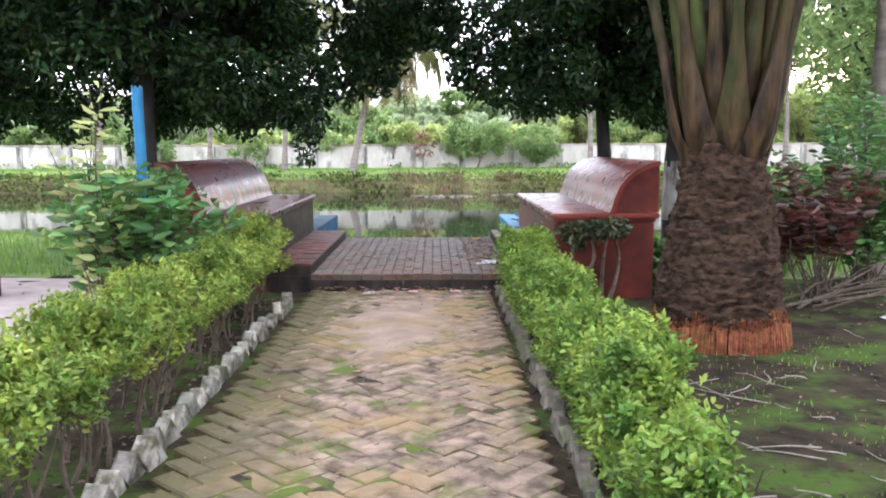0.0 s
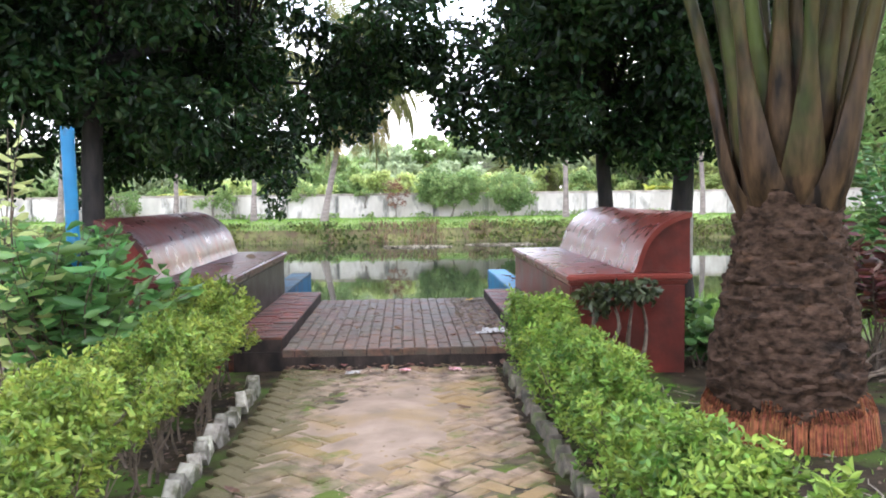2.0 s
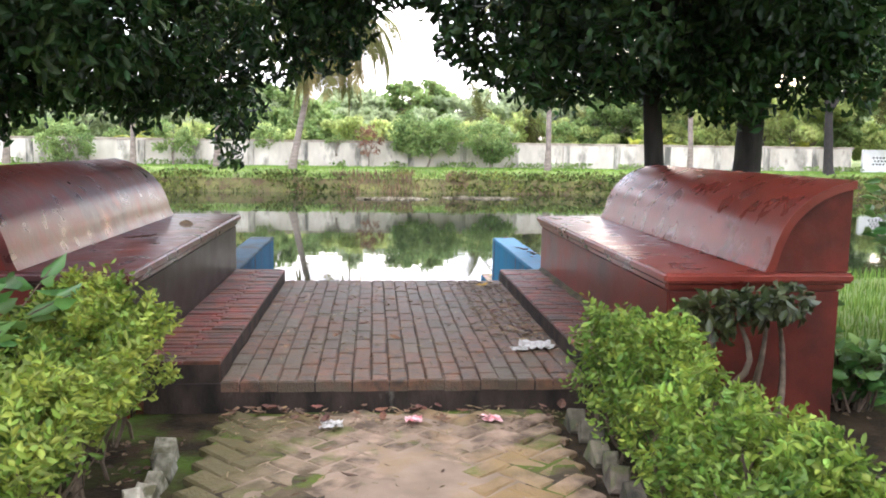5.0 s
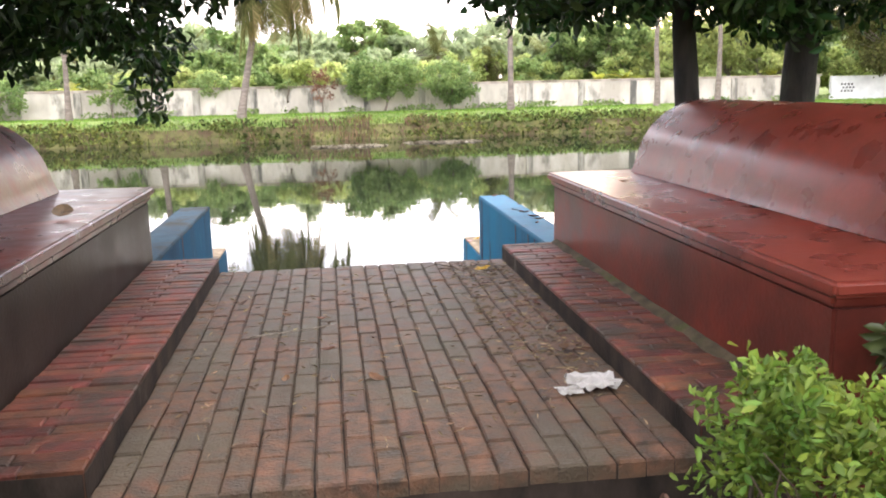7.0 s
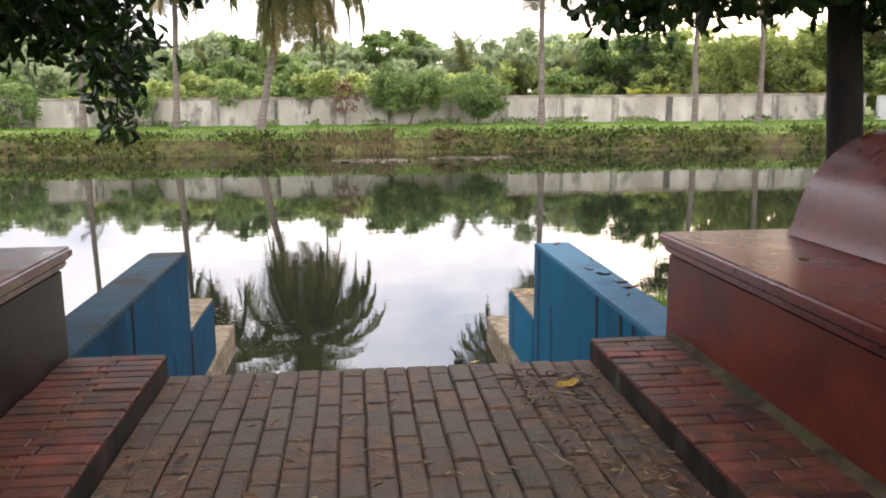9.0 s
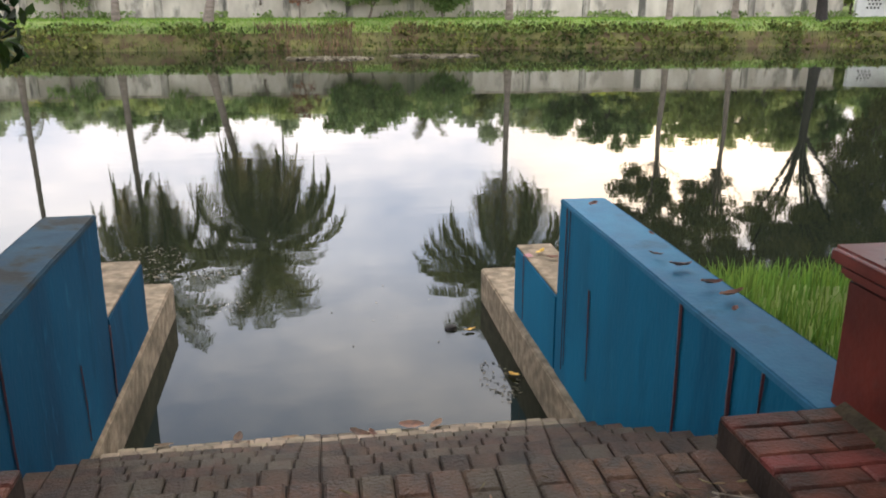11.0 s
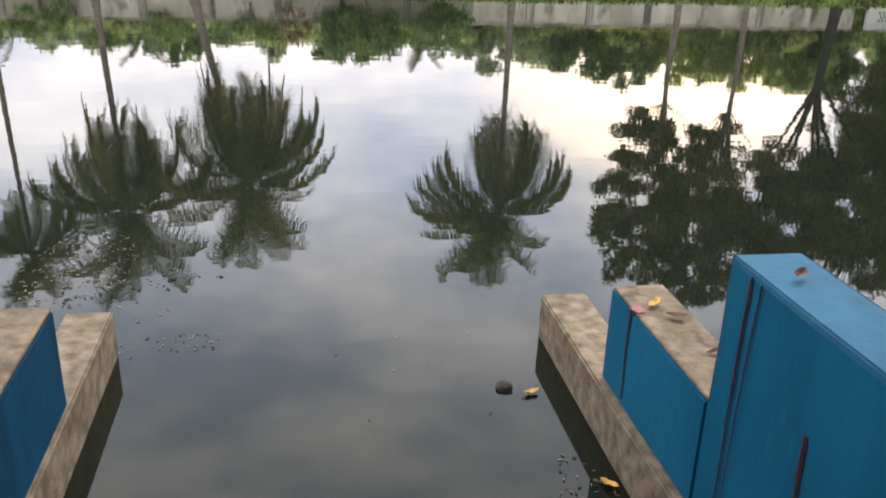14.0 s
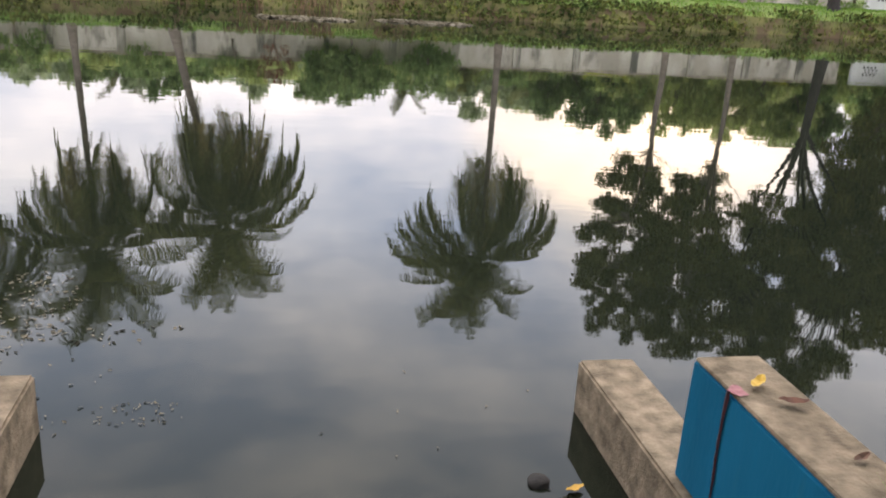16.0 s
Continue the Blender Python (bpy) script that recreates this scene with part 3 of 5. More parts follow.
# pale sandy track that crosses beside the shrub
sv, sf = [], []
for j in range(33):
    x = -14 + j * 0.375
    for i in range(9):
        w = noise.noise(Vector((x * 0.9, i * 0.0 + 4, 1))) * 0.25
        lo, hi = 5.3 + w + max(0, (x + 4) * 0.35), 9.4 + w * 0.8
        y = lo + (hi - lo) * i / 8
        sv.append((x, y, height(x, y) + 0.012 + 0.02 * (1 - abs(i - 4) / 4)))
for j in range(32):
    for i in range(8):
        sf.append((j * 9 + i, (j + 1) * 9 + i, (j + 1) * 9 + i + 1, j * 9 + i + 1))
track = mesh_object("dirt_track", sv, sf, M["sand"], smooth=True)
tagged(track, "pale pinkish bare sandy track beside the garden", "path", kind="structure")

# ---------------------------------------------------------------- brick path, platform, stair, side walls
def bed_height(x, y):
    return -0.013 + 0.016 * noise.noise(Vector((x * 1.3, y * 1.3, 2))) + 0.011 * noise.noise(Vector((x * 5, y * 5, 7)))


bx = [-1.16 + 0.075 * i for i in range(30)]
by = [-3 + 0.5 * i for i in range(12)] + [3 + 0.075 * i for i in range(72)]
bv = [(x, y, bed_height(x, y) + (0.0 if -0.94 + 0.05 * noise.noise(Vector((0, y * 2, 1))) < x < 0.735 + 0.03 * noise.noise(Vector((3, y * 2, 1))) else -0.07)) for y in by for x in bx]
bf = [(j * 30 + i, j * 30 + i + 1, (j + 1) * 30 + i + 1, (j + 1) * 30 + i) for j in range(len(by) - 1) for i in range(29)]
path = mesh_object("path", bv, bf, M["path_bed"], smooth=True)
tagged(path, "worn brick garden path silted with moss", "path", kind="structure")
lv, lf = [], []
for j in range(49):
    for i in range(37):
        x, y = -0.80 + 0.042 * i, 5.3 + 0.062 * j
        lump = 0.026 * math.exp(-((x + 0.10) ** 2 / 0.16 + (y - 6.9) ** 2 / 0.9))
        lv.append((x, y, -0.013 + lump + 0.007 * noise.noise(Vector((x * 3, y * 3, 2))) + 0.006 * noise.noise(Vector((x * 9, y * 9, 4)))))
for j in range(48):
    for i in range(36):
        lf.append((j * 37 + i, j * 37 + i + 1, (j + 1) * 37 + i + 1, (j + 1) * 37 + i))
mesh_object("silt_patch", lv, lf, M["silt"], path, "smooth trodden pinkish silt over the bricks", smooth=True)


def brick_mesh(name, length, width, high, material, chamfer=0.006):
    """A brick along x with softened top edges; its top lies at z = 0."""
    a, b = length / 2, width / 2
    v = [(-a, -b, -high), (a, -b, -high), (a, b, -high), (-a, b, -high), (-a, -b, -chamfer), (a, -b, -chamfer), (a, b, -chamfer), (-a, b, -chamfer)]
    a, b = a - chamfer, b - chamfer
    v += [(-a, -b, 0), (a, -b, 0), (a, b, 0), (-a, b, 0)]
    f = [(0, 1, 5, 4), (1, 2, 6, 5), (2, 3, 7, 6), (3, 0, 4, 7), (4, 5, 9, 8), (5, 6, 10, 9), (6, 7, 11, 10), (7, 4, 8, 11), (8, 9, 10, 11)]
    me = bpy.data.meshes.new(name)
    me.from_pydata(v, [], f)
    me.materials.append(material)
    return me


platform = part("platform", box(-1.40, 1.32, 8.405, 11.79, -0.6, 0.126, 0.0), M["riser"])
tagged(platform, "raised brick landing above the pond steps", "landing", kind="structure")

kerb_y0, kerb_y1 = 8.43, 11.80
for name, x0, x1 in (("kerb_left", -1.45, -1.0), ("kerb_right", 1.0, 1.40)):
    k = part(name, box(x0, x1, kerb_y0, kerb_y1, -0.1, 0.232, 0.006), M["riser"])
    tagged(k, "low red brick kerb along the bench foot", "kerb", kind="structure")
    for i in range(3):
        part("end_brick", box(x0 + 0.004, x1 - 0.004, 8.412, 8.432, -0.098 + 0.075 * i, -0.028 + 0.075 * i, 0.004, 1), M["brick_kerb"], k)

RISE, GO = (0.15 + 1.13) / 7, 0.364
stair = []
for i in range(9):
    y0 = 11.79 + i * GO
    top = 0.15 - (i + 1) * RISE
    s = part("step_%d" % (i + 1), box(-1.40, 1.28, y0, y0 + GO, top - 0.6, top - 0.022), M["riser"])
    tagged(s, "brick pond step going down to the water", "step", kind="structure")
    stair.append((s, y0, top))


def side_wall(name, xi, xo, label, paint="blue"):
    """The stepped blue wall beside the stair on its concrete plinth."""
    lo, hi = min(xi, xo), max(xi, xo)
    s = 1 if xo > xi else -1
    w = part(name, box(lo, hi, 11.80, 14.60, -0.94, 0.222, 0.012, 2, 0.004, 6), M[paint])
    tagged(w, label, "wall", kind="structure")
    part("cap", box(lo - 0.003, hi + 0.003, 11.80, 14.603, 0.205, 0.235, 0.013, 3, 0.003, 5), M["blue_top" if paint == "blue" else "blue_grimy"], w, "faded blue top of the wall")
    part("lower_block", box(lo, hi, 14.604, 15.715, -0.94, -0.408, 0.012, 2, 0.004, 4), M[paint], w)
    part("lower_cap", box(lo + 0.006, hi - 0.006, 14.61, 15.708, -0.412, -0.396, 0.004), M["concrete"], w, "bare stained concrete top")
    part("plinth", box(min(xi - s * (0.05 if s > 0 else 0.022), xo - s * 0.03), max(xi - s * (0.05 if s > 0 else 0.022), xo - s * 0.03), 11.81, 16.77, -2.3, -0.934, 0.012, 2, 0.005, 6), M["concrete"], w, "weathered bare concrete plinth at the waterline")
    return w


wall_r = side_wall("side_wall_right", 1.326, 1.608, "bright blue painted wall stepping down to the pond")
wall_l = side_wall("side_wall_left", -1.43, -1.715, "blue painted wall stepping down to the pond, stained and toned darker for shade", "blue_shaded")


def drip(wall, x, y, top, length, width, seed):
    """A run of maroon paint down the face."""
    rng = random.Random(seed)
    v, f = [], []
    k = 14
    for i in range(k + 1):
        t = i / k
        z = top - length * t
        w = width * (1.0 - 0.55 * t) * rng.uniform(0.8, 1.2)
        yy = y + 0.012 * math.sin(3 * t + seed) + rng.uniform(-0.002, 0.002)
        e = 0.004 if x < 0 else -0.004
        v += [(x, yy - w / 2, z), (x + e, yy, z), (x, yy + w / 2, z)]
        if i:
            a = (i - 1) * 3
            f += [(a, a + 1, a + 4, a + 3), (a + 1, a + 2, a + 5, a + 4)]
    mesh_object("paint_drip", v, f, M["drip"], wall, "maroon run of spilt paint")


for y, top, ln, w, sd in ((14.42, 0.215, 1.05, 0.020, 1), (13.95, -0.14, 0.55, 0.024, 2), (12.79, 0.215, 0.95, 0.034, 3), (12.34, 0.215, 0.9, 0.036, 4), (12.12, 0.215, 0.6, 0.02, 5), (14.36, 0.215, 1.0, 0.010, 6)):
    drip(wall_r, 1.319, y, top, ln, w, sd)
drip(wall_r, 1.319, 15.42, -0.39, 0.5, 0.026, 7)
splash = bmesh.new()
bmesh.ops.create_circle(splash, cap_ends=True, segments=18, radius=0.035)
for v in splash.verts:
    v.co *= 1 + 0.7 * noise.noise(v.co * 40)
    v.co += Vector((1.356, 15.42, -0.392))
part("paint_splash", splash, M["splash"], wall_r, "pink splash of spilt paint")
for y, top, ln, w, sd in ((12.9, 0.215, 1.0, 0.026, 11), (13.93, -0.40, 0.45, 0.018, 12), (14.585, -0.44, 0.45, 0.04, 13)):
    drip(wall_l, -1.424, y, top, ln, w, sd)

# far boundary wall
far_wall = part("boundary_wall", box(-60, 29.6, 55.2, 55.45, -0.4, 1.40, 0.0), M["wall"])
tagged(far_wall, "long stained whitewashed boundary wall across the pond", "wall", kind="structure")
part("coping", box(-60, 29.7, 55.13, 55.52, 1.40, 1.53, 0.02), M["wall_cap"], far_wall, "weathered brown coping")
px = -58.0
while px < 29:
    part("pilaster", box(px, px + 0.38, 55.10, 55.2, -0.4, 1.40, 0.01), M["wall_stain"], far_wall)
    px += 3.15
gate = part("gate_wall", box(29.9, 38, 54.4, 54.65, -0.4, 1.40, 0.02), M["white"])
tagged(gate, "white painted wall end with a pierced lattice", "wall", kind="structure")
# dark plates on the solid face paint the shade inside the lattice openings
for i in range(4):
    for j in range(3):
        part("lattice_hole", box(30.5 + i * 0.22 + (j % 2) * 0.1, 30.62 + i * 0.22 + (j % 2) * 0.1, 54.392, 54.4, 0.45 + j * 0.2, 0.56 + j * 0.2), M["hole_shade"], gate)

# ---------------------------------------------------------------- benches
BACK_KEY = [(1.93, 0.745), (1.955, 0.80), (1.985, 0.90), (2.035, 1.01), (2.11, 1.10), (2.20, 1.17), (2.31, 1.22), (2.42, 1.247)]


def smooth_line(keys, steps=4):
    """A soft curve through the given points."""
    out = []
    for i in range(len(keys) - 1):
        p = [Vector(keys[max(0, min(len(keys) - 1, i + k))]) for k in (-1, 0, 1, 2)]
        for j in range(steps):
            t = j / steps
            q = 0.5 * (2 * p[1] + (p[2] - p[0]) * t + (2 * p[0] - 5 * p[1] + 4 * p[2] - p[3]) * t * t + (3 * p[1] - p[0] - 3 * p[2] + p[3]) * t ** 3)
            out.append((q.x, q.y))
    return out + [tuple(keys[-1])]


BACK = smooth_line(BACK_KEY)


def bench(side, label, top="red", face="red_low"):
    def fx(x):
        return x if side > 0 else -0.05 - x

    def xbox(x0, x1, *rest, **kw):
        a, b = sorted((fx(x0), fx(x1)))
        return box(a, b, *rest, **kw)
    e = empty("bench", fx(1.83), 10.1, -0.05, label, "bench", "facing benches")
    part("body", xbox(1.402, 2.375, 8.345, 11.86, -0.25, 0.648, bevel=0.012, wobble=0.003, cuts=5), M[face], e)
    part("moulding", xbox(1.385, 2.395, 8.328, 11.88, 0.648, 0.69, bevel=0.012), M[top], e)
    part("seat", xbox(1.362, 2.42, 8.285, 11.905, 0.687, 0.742, bevel=0.014, segments=3), M[top], e, "glossy red seat slab with a rounded nosing")
    if side < 0:
        part("end_face", xbox(1.405, 2.37, 8.338, 8.346, -0.2, 0.645), M["red_low"], e, "red painted end of the bench")
    outer = BACK
    inner = []
    for i, (x, z) in enumerate(BACK):
        a, b = BACK[max(i - 1, 0)], BACK[min(i + 1, len(BACK) - 1)]
        t = Vector((b[0] - a[0], b[1] - a[1])).normalized()
        inner.append((x + t.y * 0.045, z - t.x * 0.045))
    inner[0] = (inner[0][0], 0.745)
    inner[-1] = (2.42, inner[-1][1])
    shell = [(fx(x), z) for x, z in outer + inner[::-1]]
    part("backrest", prism(shell, 8.325, 11.72), M[top], e, "curved glossy red cement backrest", smooth=True)
    fill = [(fx(x), z) for x, z in inner[:-1] + [(2.415, inner[-1][1]), (2.415, 0.745)]]
    part("end_panel", prism(fill, 8.352, 11.69), M["red_low"], e, "recessed dull red end panel")
    return e


def silt_strip(kerb, foot, s):
    """Damp grime gathered where a kerb meets the bench face."""
    v, f = [], []
    for j in range(61):
        y = 8.44 + 3.34 * j / 60
        w = 0.055 + 0.03 * noise.noise(Vector((foot, y * 3, 1))) + 0.015 * noise.noise(Vector((foot, y * 11, 2)))
        v += [(foot + s * 0.004, y, 0.272 + 0.006 * noise.noise(Vector((1, y * 5, 0)))), (foot - s * w * 0.5, y, 0.256), (foot - s * w, y, 0.238)]
        if j:
            a = (j - 1) * 3
            f += [(a, a + 1, a + 4, a + 3), (a + 1, a + 2, a + 5, a + 4)]
    mesh_object("silt_strip", v, f, M["grime"], kerb, "olive-brown silt along the bench foot", smooth=True)


silt_strip(bpy.data.objects["kerb_right"], 1.402, 1)
bench(1, "glossy red cement bench with a curved rolled backrest")
bench(-1, "dark maroon cement bench with bare grey render on its face", "red_maroon", "grey_render")

# ---------------------------------------------------------------- path edging stones
edge_mesh = brick_mesh("edging_stone", 0.08, 0.125, 0.24, M["stone"], 0.012)
e_l = empty("path_edging", -1.10, 4.0, 0, "row of limewashed bricks set corner up along the path", "edging")
e_r = empty("path_edging", 0.87, 4.0, 0, "row of mossy bricks set corner up along the path", "edging")
edge_dark = brick_mesh("edging_stone", 0.08, 0.125, 0.24, M["stone_mossy"], 0.012)
rng = random.Random(5)
for thing, x, y0, y1 in ((e_l, -1.10, 0.2, 7.7), (e_r, 0.87, 0.2, 8.1)):
    y = y0
    while y < y1:
        o = new("edging_stone", edge_mesh if thing == e_l else edge_dark)
        o.matrix_world = pose(x + rng.uniform(-0.018, 0.018), y, (0.052 if thing == e_l else 0.03) + rng.uniform(-0.025, 0.025), 38 + rng.uniform(-9, 9), rng.uniform(-8, 8), rng.uniform(-12, 12)) @ Matrix.Diagonal((rng.uniform(0.75, 1.15), rng.uniform(0.8, 1.15), 1, 1))
        under(o, thing)
        y += rng.uniform(0.135, 0.175)


# ---------------------------------------------------------------- hedges
def hedge(name, x0, x1, y0, y1, z0, z1, mat, label, seed, count, near=0.0):
    rng = np.random.default_rng(seed)
    e = empty(name, (x0 + x1) / 2, (y0 + y1) / 2, 0, label, "hedge", "clipped hedges along the path")
    limbs = []
    k = int((y1 - y0) * 15)
    for i in range(k):
        x, y = rng.uniform(x0 + 0.10, x1 - 0.10), y0 + 0.1 + (y1 - y0 - 0.2) * (i + rng.random()) / k
        top = (x + rng.uniform(-0.14, 0.14), y + rng.uniform(-0.14, 0.14), rng.uniform(z1 - 0.2, z1 - 0.05))
        thick = rng.uniform(0.7, 1.3)
        limbs.append((bend((x, y, -0.06), top, 0, 5, 0.035, i), [q * thick for q in (0.011, 0.010, 0.009, 0.007, 0.005, 0.003)]))
        for b in range(3):
            z = rng.uniform(0.1, z1 - 0.2)
            q = (x + (top[0] - x) * z / z1, y + (top[1] - y) * z / z1, z)
            limbs.append((bend(q, (q[0] + rng.uniform(-0.18, 0.18), q[1] + rng.uniform(-0.18, 0.18), min(z1 - 0.05, z + rng.uniform(0.12, 0.3))), 0, 3, 0.02, b), [0.0045, 0.004, 0.003, 0.002]))
    tubes("stem_thicket", limbs, M["stem"], e, 5)["kind"] = "stuff"
    # leafy shoots gathered into small bushes, thick at the top and the faces
    per = 11
    ks = count // per
    u = rng.random((ks * 3, 3))
    wx, wy = x1 - x0, y1 - y0
    sx, sy = x0 + wx * u[:, 0], y0 + wy * u[:, 1]
    sx -= np.clip((3.8 - sy) / 1.4, 0, 1) * near * u[:, 0]
    dome = np.array([noise.noise(Vector((a * 3.2, b * 3.2, seed))) + 0.6 * noise.noise(Vector((a * 7.5, b * 7.5, seed + 5))) for a, b in zip(sx, sy)])
    top = z1 + 0.17 * dome + 0.13 * np.exp(-((sy - y1 + 0.35) / 0.4) ** 2)
    sz = top - u[:, 2] ** 1.7 * (top - z0 - 0.10 * dome)
    gap = np.array([noise.noise(Vector((a, b, c)) * 7.0) for a, b, c in zip(sx, sy, sz)])
    edge = np.minimum(sx - x0, x1 - sx)
    ends = np.minimum(sy - y0, y1 - sy)
    sz = np.minimum(sz, top - np.clip(0.10 - edge, 0, 0.10) * 1.1)
    sz = np.minimum(sz, top - np.clip(0.18 - ends, 0, 0.18) * 0.6)
    keep = np.nonzero(gap + 0.35 * dome > 0.06)[0][:ks]
    root = np.stack([sx, sy, sz], 1)[keep]
    axis = rng.normal(0, 0.42, root.shape) + np.array([0, 0, 1.0])
    axis[:, 0] += (root[:, 0] - (x0 + x1) / 2) / wx * 1.5
    axis /= np.linalg.norm(axis, axis=1)[:, None]
    n_ = len(root)
    step = np.tile(np.linspace(-0.06, 0.075, per), n_) * np.repeat(rng.uniform(0.6, 1.25, n_), per)
    ax = np.repeat(axis, per, 0)
    turn_ = rng.normal(0, 1, ax.shape)
    turn_ -= ax * (turn_ * ax).sum(1)[:, None]
    turn_ /= np.linalg.norm(turn_, axis=1)[:, None]
    p = np.repeat(root, per, 0) + ax * step[:, None] + turn_ * 0.020
    leaves("foliage", p, ax * 0.55 + turn_, 0.039, 0.017, mat, e, seed, 0.0, 0.2, spread=0.28)
    return e


hedge("hedge", -1.72, -1.12, 0.0, 8.15, 0.33, 0.57, M["leaf_hedge"], "clipped light green hedge on thin bare stems", 3, 62000)
hedge("hedge", 0.84, 1.25, 0.2, 8.12, 0.12, 0.50, M["leaf_hedge_r"], "bushy bright green low hedge beside the path", 4, 62000, 0.16)


# ---------------------------------------------------------------- trees
def broadleaf(name, base, limbs_to, clumps, trunk_r, mat, label, seed, per, leaf, bark, lime=0.0, group="", fork=0.5, sides=10, shell=0.5):
    rng = np.random.default_rng(seed)
    e = empty(name, *base, label, "tree", group)
    b = Vector(base)
    top = Vector(limbs_to[0])
    fine = 4 if lime else 1
    trunk = bend(b - Vector((0, 0, 0.25)), top, 0, 10 * fine, 0.06, seed)
    radii = [trunk_r * (1.0 - 0.035 * i / fine + 0.9 * math.exp(-2.2 * i / fine)) for i in range(10 * fine + 1)]
    tr = tubes("trunk", [(trunk, radii)], bark, e, 14, 0.12)
    if lime:
        tr.data.materials.append(M["bark_lime"])
        for p in tr.data.polygons:
            if 0.3 + 0.25 * noise.noise(p.center * 5) < p.center.z < lime + 0.03 * math.sin(p.center.x * 40):
                p.material_index = 1
    limbs = []
    for i, q in enumerate(limbs_to[1:]):
        st = trunk[(10 - i % 3) * fine]
        limbs.append((bend(st, q, -0.15, 7, 0.12, seed + i), [trunk_r * 0.5 * (1 - 0.11 * j) for j in range(8)]))
    for i, c in enumerate(clumps):
        src = min(limbs_to, key=lambda q: (Vector(q) - Vector(c[:3])).length)
        limbs.append((bend(src, c[:3], 0, 4, 0.05, i), [trunk_r * 0.14, trunk_r * 0.11, trunk_r * 0.09, trunk_r * 0.06, trunk_r * 0.04]))
    tubes("branchwork", limbs[len(limbs_to) - 1:], bark, e, 6)["kind"] = "stuff"
    for q in limbs[:len(limbs_to) - 1]:
        tubes("limb", [q], bark, e, 8)
    p, d = clump_points(clumps, per, rng, shell)
    leaves("crown", p, d * 0.7, leaf, leaf * 0.45, mat, e, seed, 0.5, 0.18)
    return e


rng = random.Random(21)
left_clumps = [(rng.uniform(-9.5, -1.6), rng.uniform(10.9, 14.8), rng.uniform(2.15, 4.7), rng.uniform(0.55, 0.85)) for _ in range(115)]
left_clumps += [(rng.uniform(-7.5, -2.2), rng.uniform(10.2, 11.2), rng.uniform(2.35, 4.2), rng.uniform(0.5, 0.7)) for _ in range(26)]
left_clumps += [(-9 + 0.52 * i + rng.uniform(-0.2, 0.2), rng.uniform(12.0, 14.4), 1.82 + rng.uniform(-0.1, 0.25), rng.uniform(0.36, 0.5)) for i in range(15)]
left_clumps += [(-0.05, 12.8, 3.1, 0.42), (-0.35, 13.2, 3.2, 0.5), (0.3, 13.0, 3.15, 0.4), (0.0, 13.6, 3.9, 0.6), (-0.2, 12.6, 3.8, 0.55), (0.35, 13.3, 4.3, 0.6)]
left_clumps += [(-1.2, 12.8, 2.5, 0.5), (-0.75, 13.3, 2.75, 0.45), (-0.5, 13.6, 3.0, 0.42), (-0.6, 14.0, 3.5, 0.6), (-1.5, 12.0, 2.4, 0.45), (-1.9, 13.8, 2.1, 0.45), (-2.3, 14.2, 1.9, 0.4), (-1.3, 13.9, 2.3, 0.4),
                (-2.0, 15.0, 1.8, 0.34), (-2.04, 15.1, 1.45, 0.27), (-2.04, 15.19, 1.15, 0.18), (-2.7, 13.2, 1.75, 0.35), (-3.9, 12.9, 1.75, 0.38), (-4.4, 13.6, 1.45, 0.28), (-5.2, 12.9, 1.7, 0.4), (-6.4, 12.6, 1.75, 0.45)]
left_clumps += [(-1.14, 13.0, 3.1, 0.36), (-0.83, 13.0, 3.5, 0.4), (-0.4, 13.0, 3.5, 0.4), (-1.0, 13.0, 2.78, 0.3), (-0.65, 13.0, 3.05, 0.3), (-1.2, 13.0, 3.7, 0.4), (0.2, 13.0, 3.5, 0.36), (0.5, 13.0, 3.3, 0.3), (0.05, 13.2, 3.2, 0.24)]
left_clumps += [(0.12, 13.0, 2.96, 0.24), (-0.2, 13.1, 2.86, 0.24), (0.48, 12.9, 2.9, 0.24), (-0.35, 13.0, 2.6, 0.24), (-0.45, 13.2, 2.4, 0.2), (0.3, 13.2, 2.98, 0.2), (-0.62, 13.2, 2.3, 0.28), (-0.95, 13.0, 2.3, 0.3), (-0.5, 13.4, 2.75, 0.3), (-0.85, 12.8, 2.6, 0.3), (-0.1, 12.9, 3.25, 0.35), (0.35, 13.1, 3.4, 0.35)]
# upper crown out of view, added to shade the left bench and wall
left_clumps += [(rng.uniform(-6.5, -0.8), rng.uniform(7.6, 12.5), rng.uniform(4.6, 6.2), rng.uniform(0.7, 1.0)) for _ in range(120)]
left_clumps += [(rng.uniform(-4.6, -1.6), rng.uniform(11.5, 15.0), rng.uniform(4.6, 6.0), rng.uniform(0.7, 1.0)) for _ in range(40)]
broadleaf("shade_tree", (-3.49, 11.29, -0.15), [(-3.45, 11.4, 3.3), (-5.5, 12.2, 3.6), (-2.2, 13.0, 3.3), (-3.2, 13.8, 3.6), (-7.5, 12.6, 3.7), (-4.6, 11.4, 4.2), (-1.3, 13.6, 3.0)],
          left_clumps, 0.15, M["leaf_dark"], "dark leafy shade tree leaning over the bench", 31, 1180, 0.125, M["bark_dark"], group="shade trees by the pond")
right_clumps = [(rng.uniform(1.2, 4.6), rng.uniform(11.0, 14.2), rng.uniform(2.3, 4.7), rng.uniform(0.5, 0.8)) for _ in range(52)]
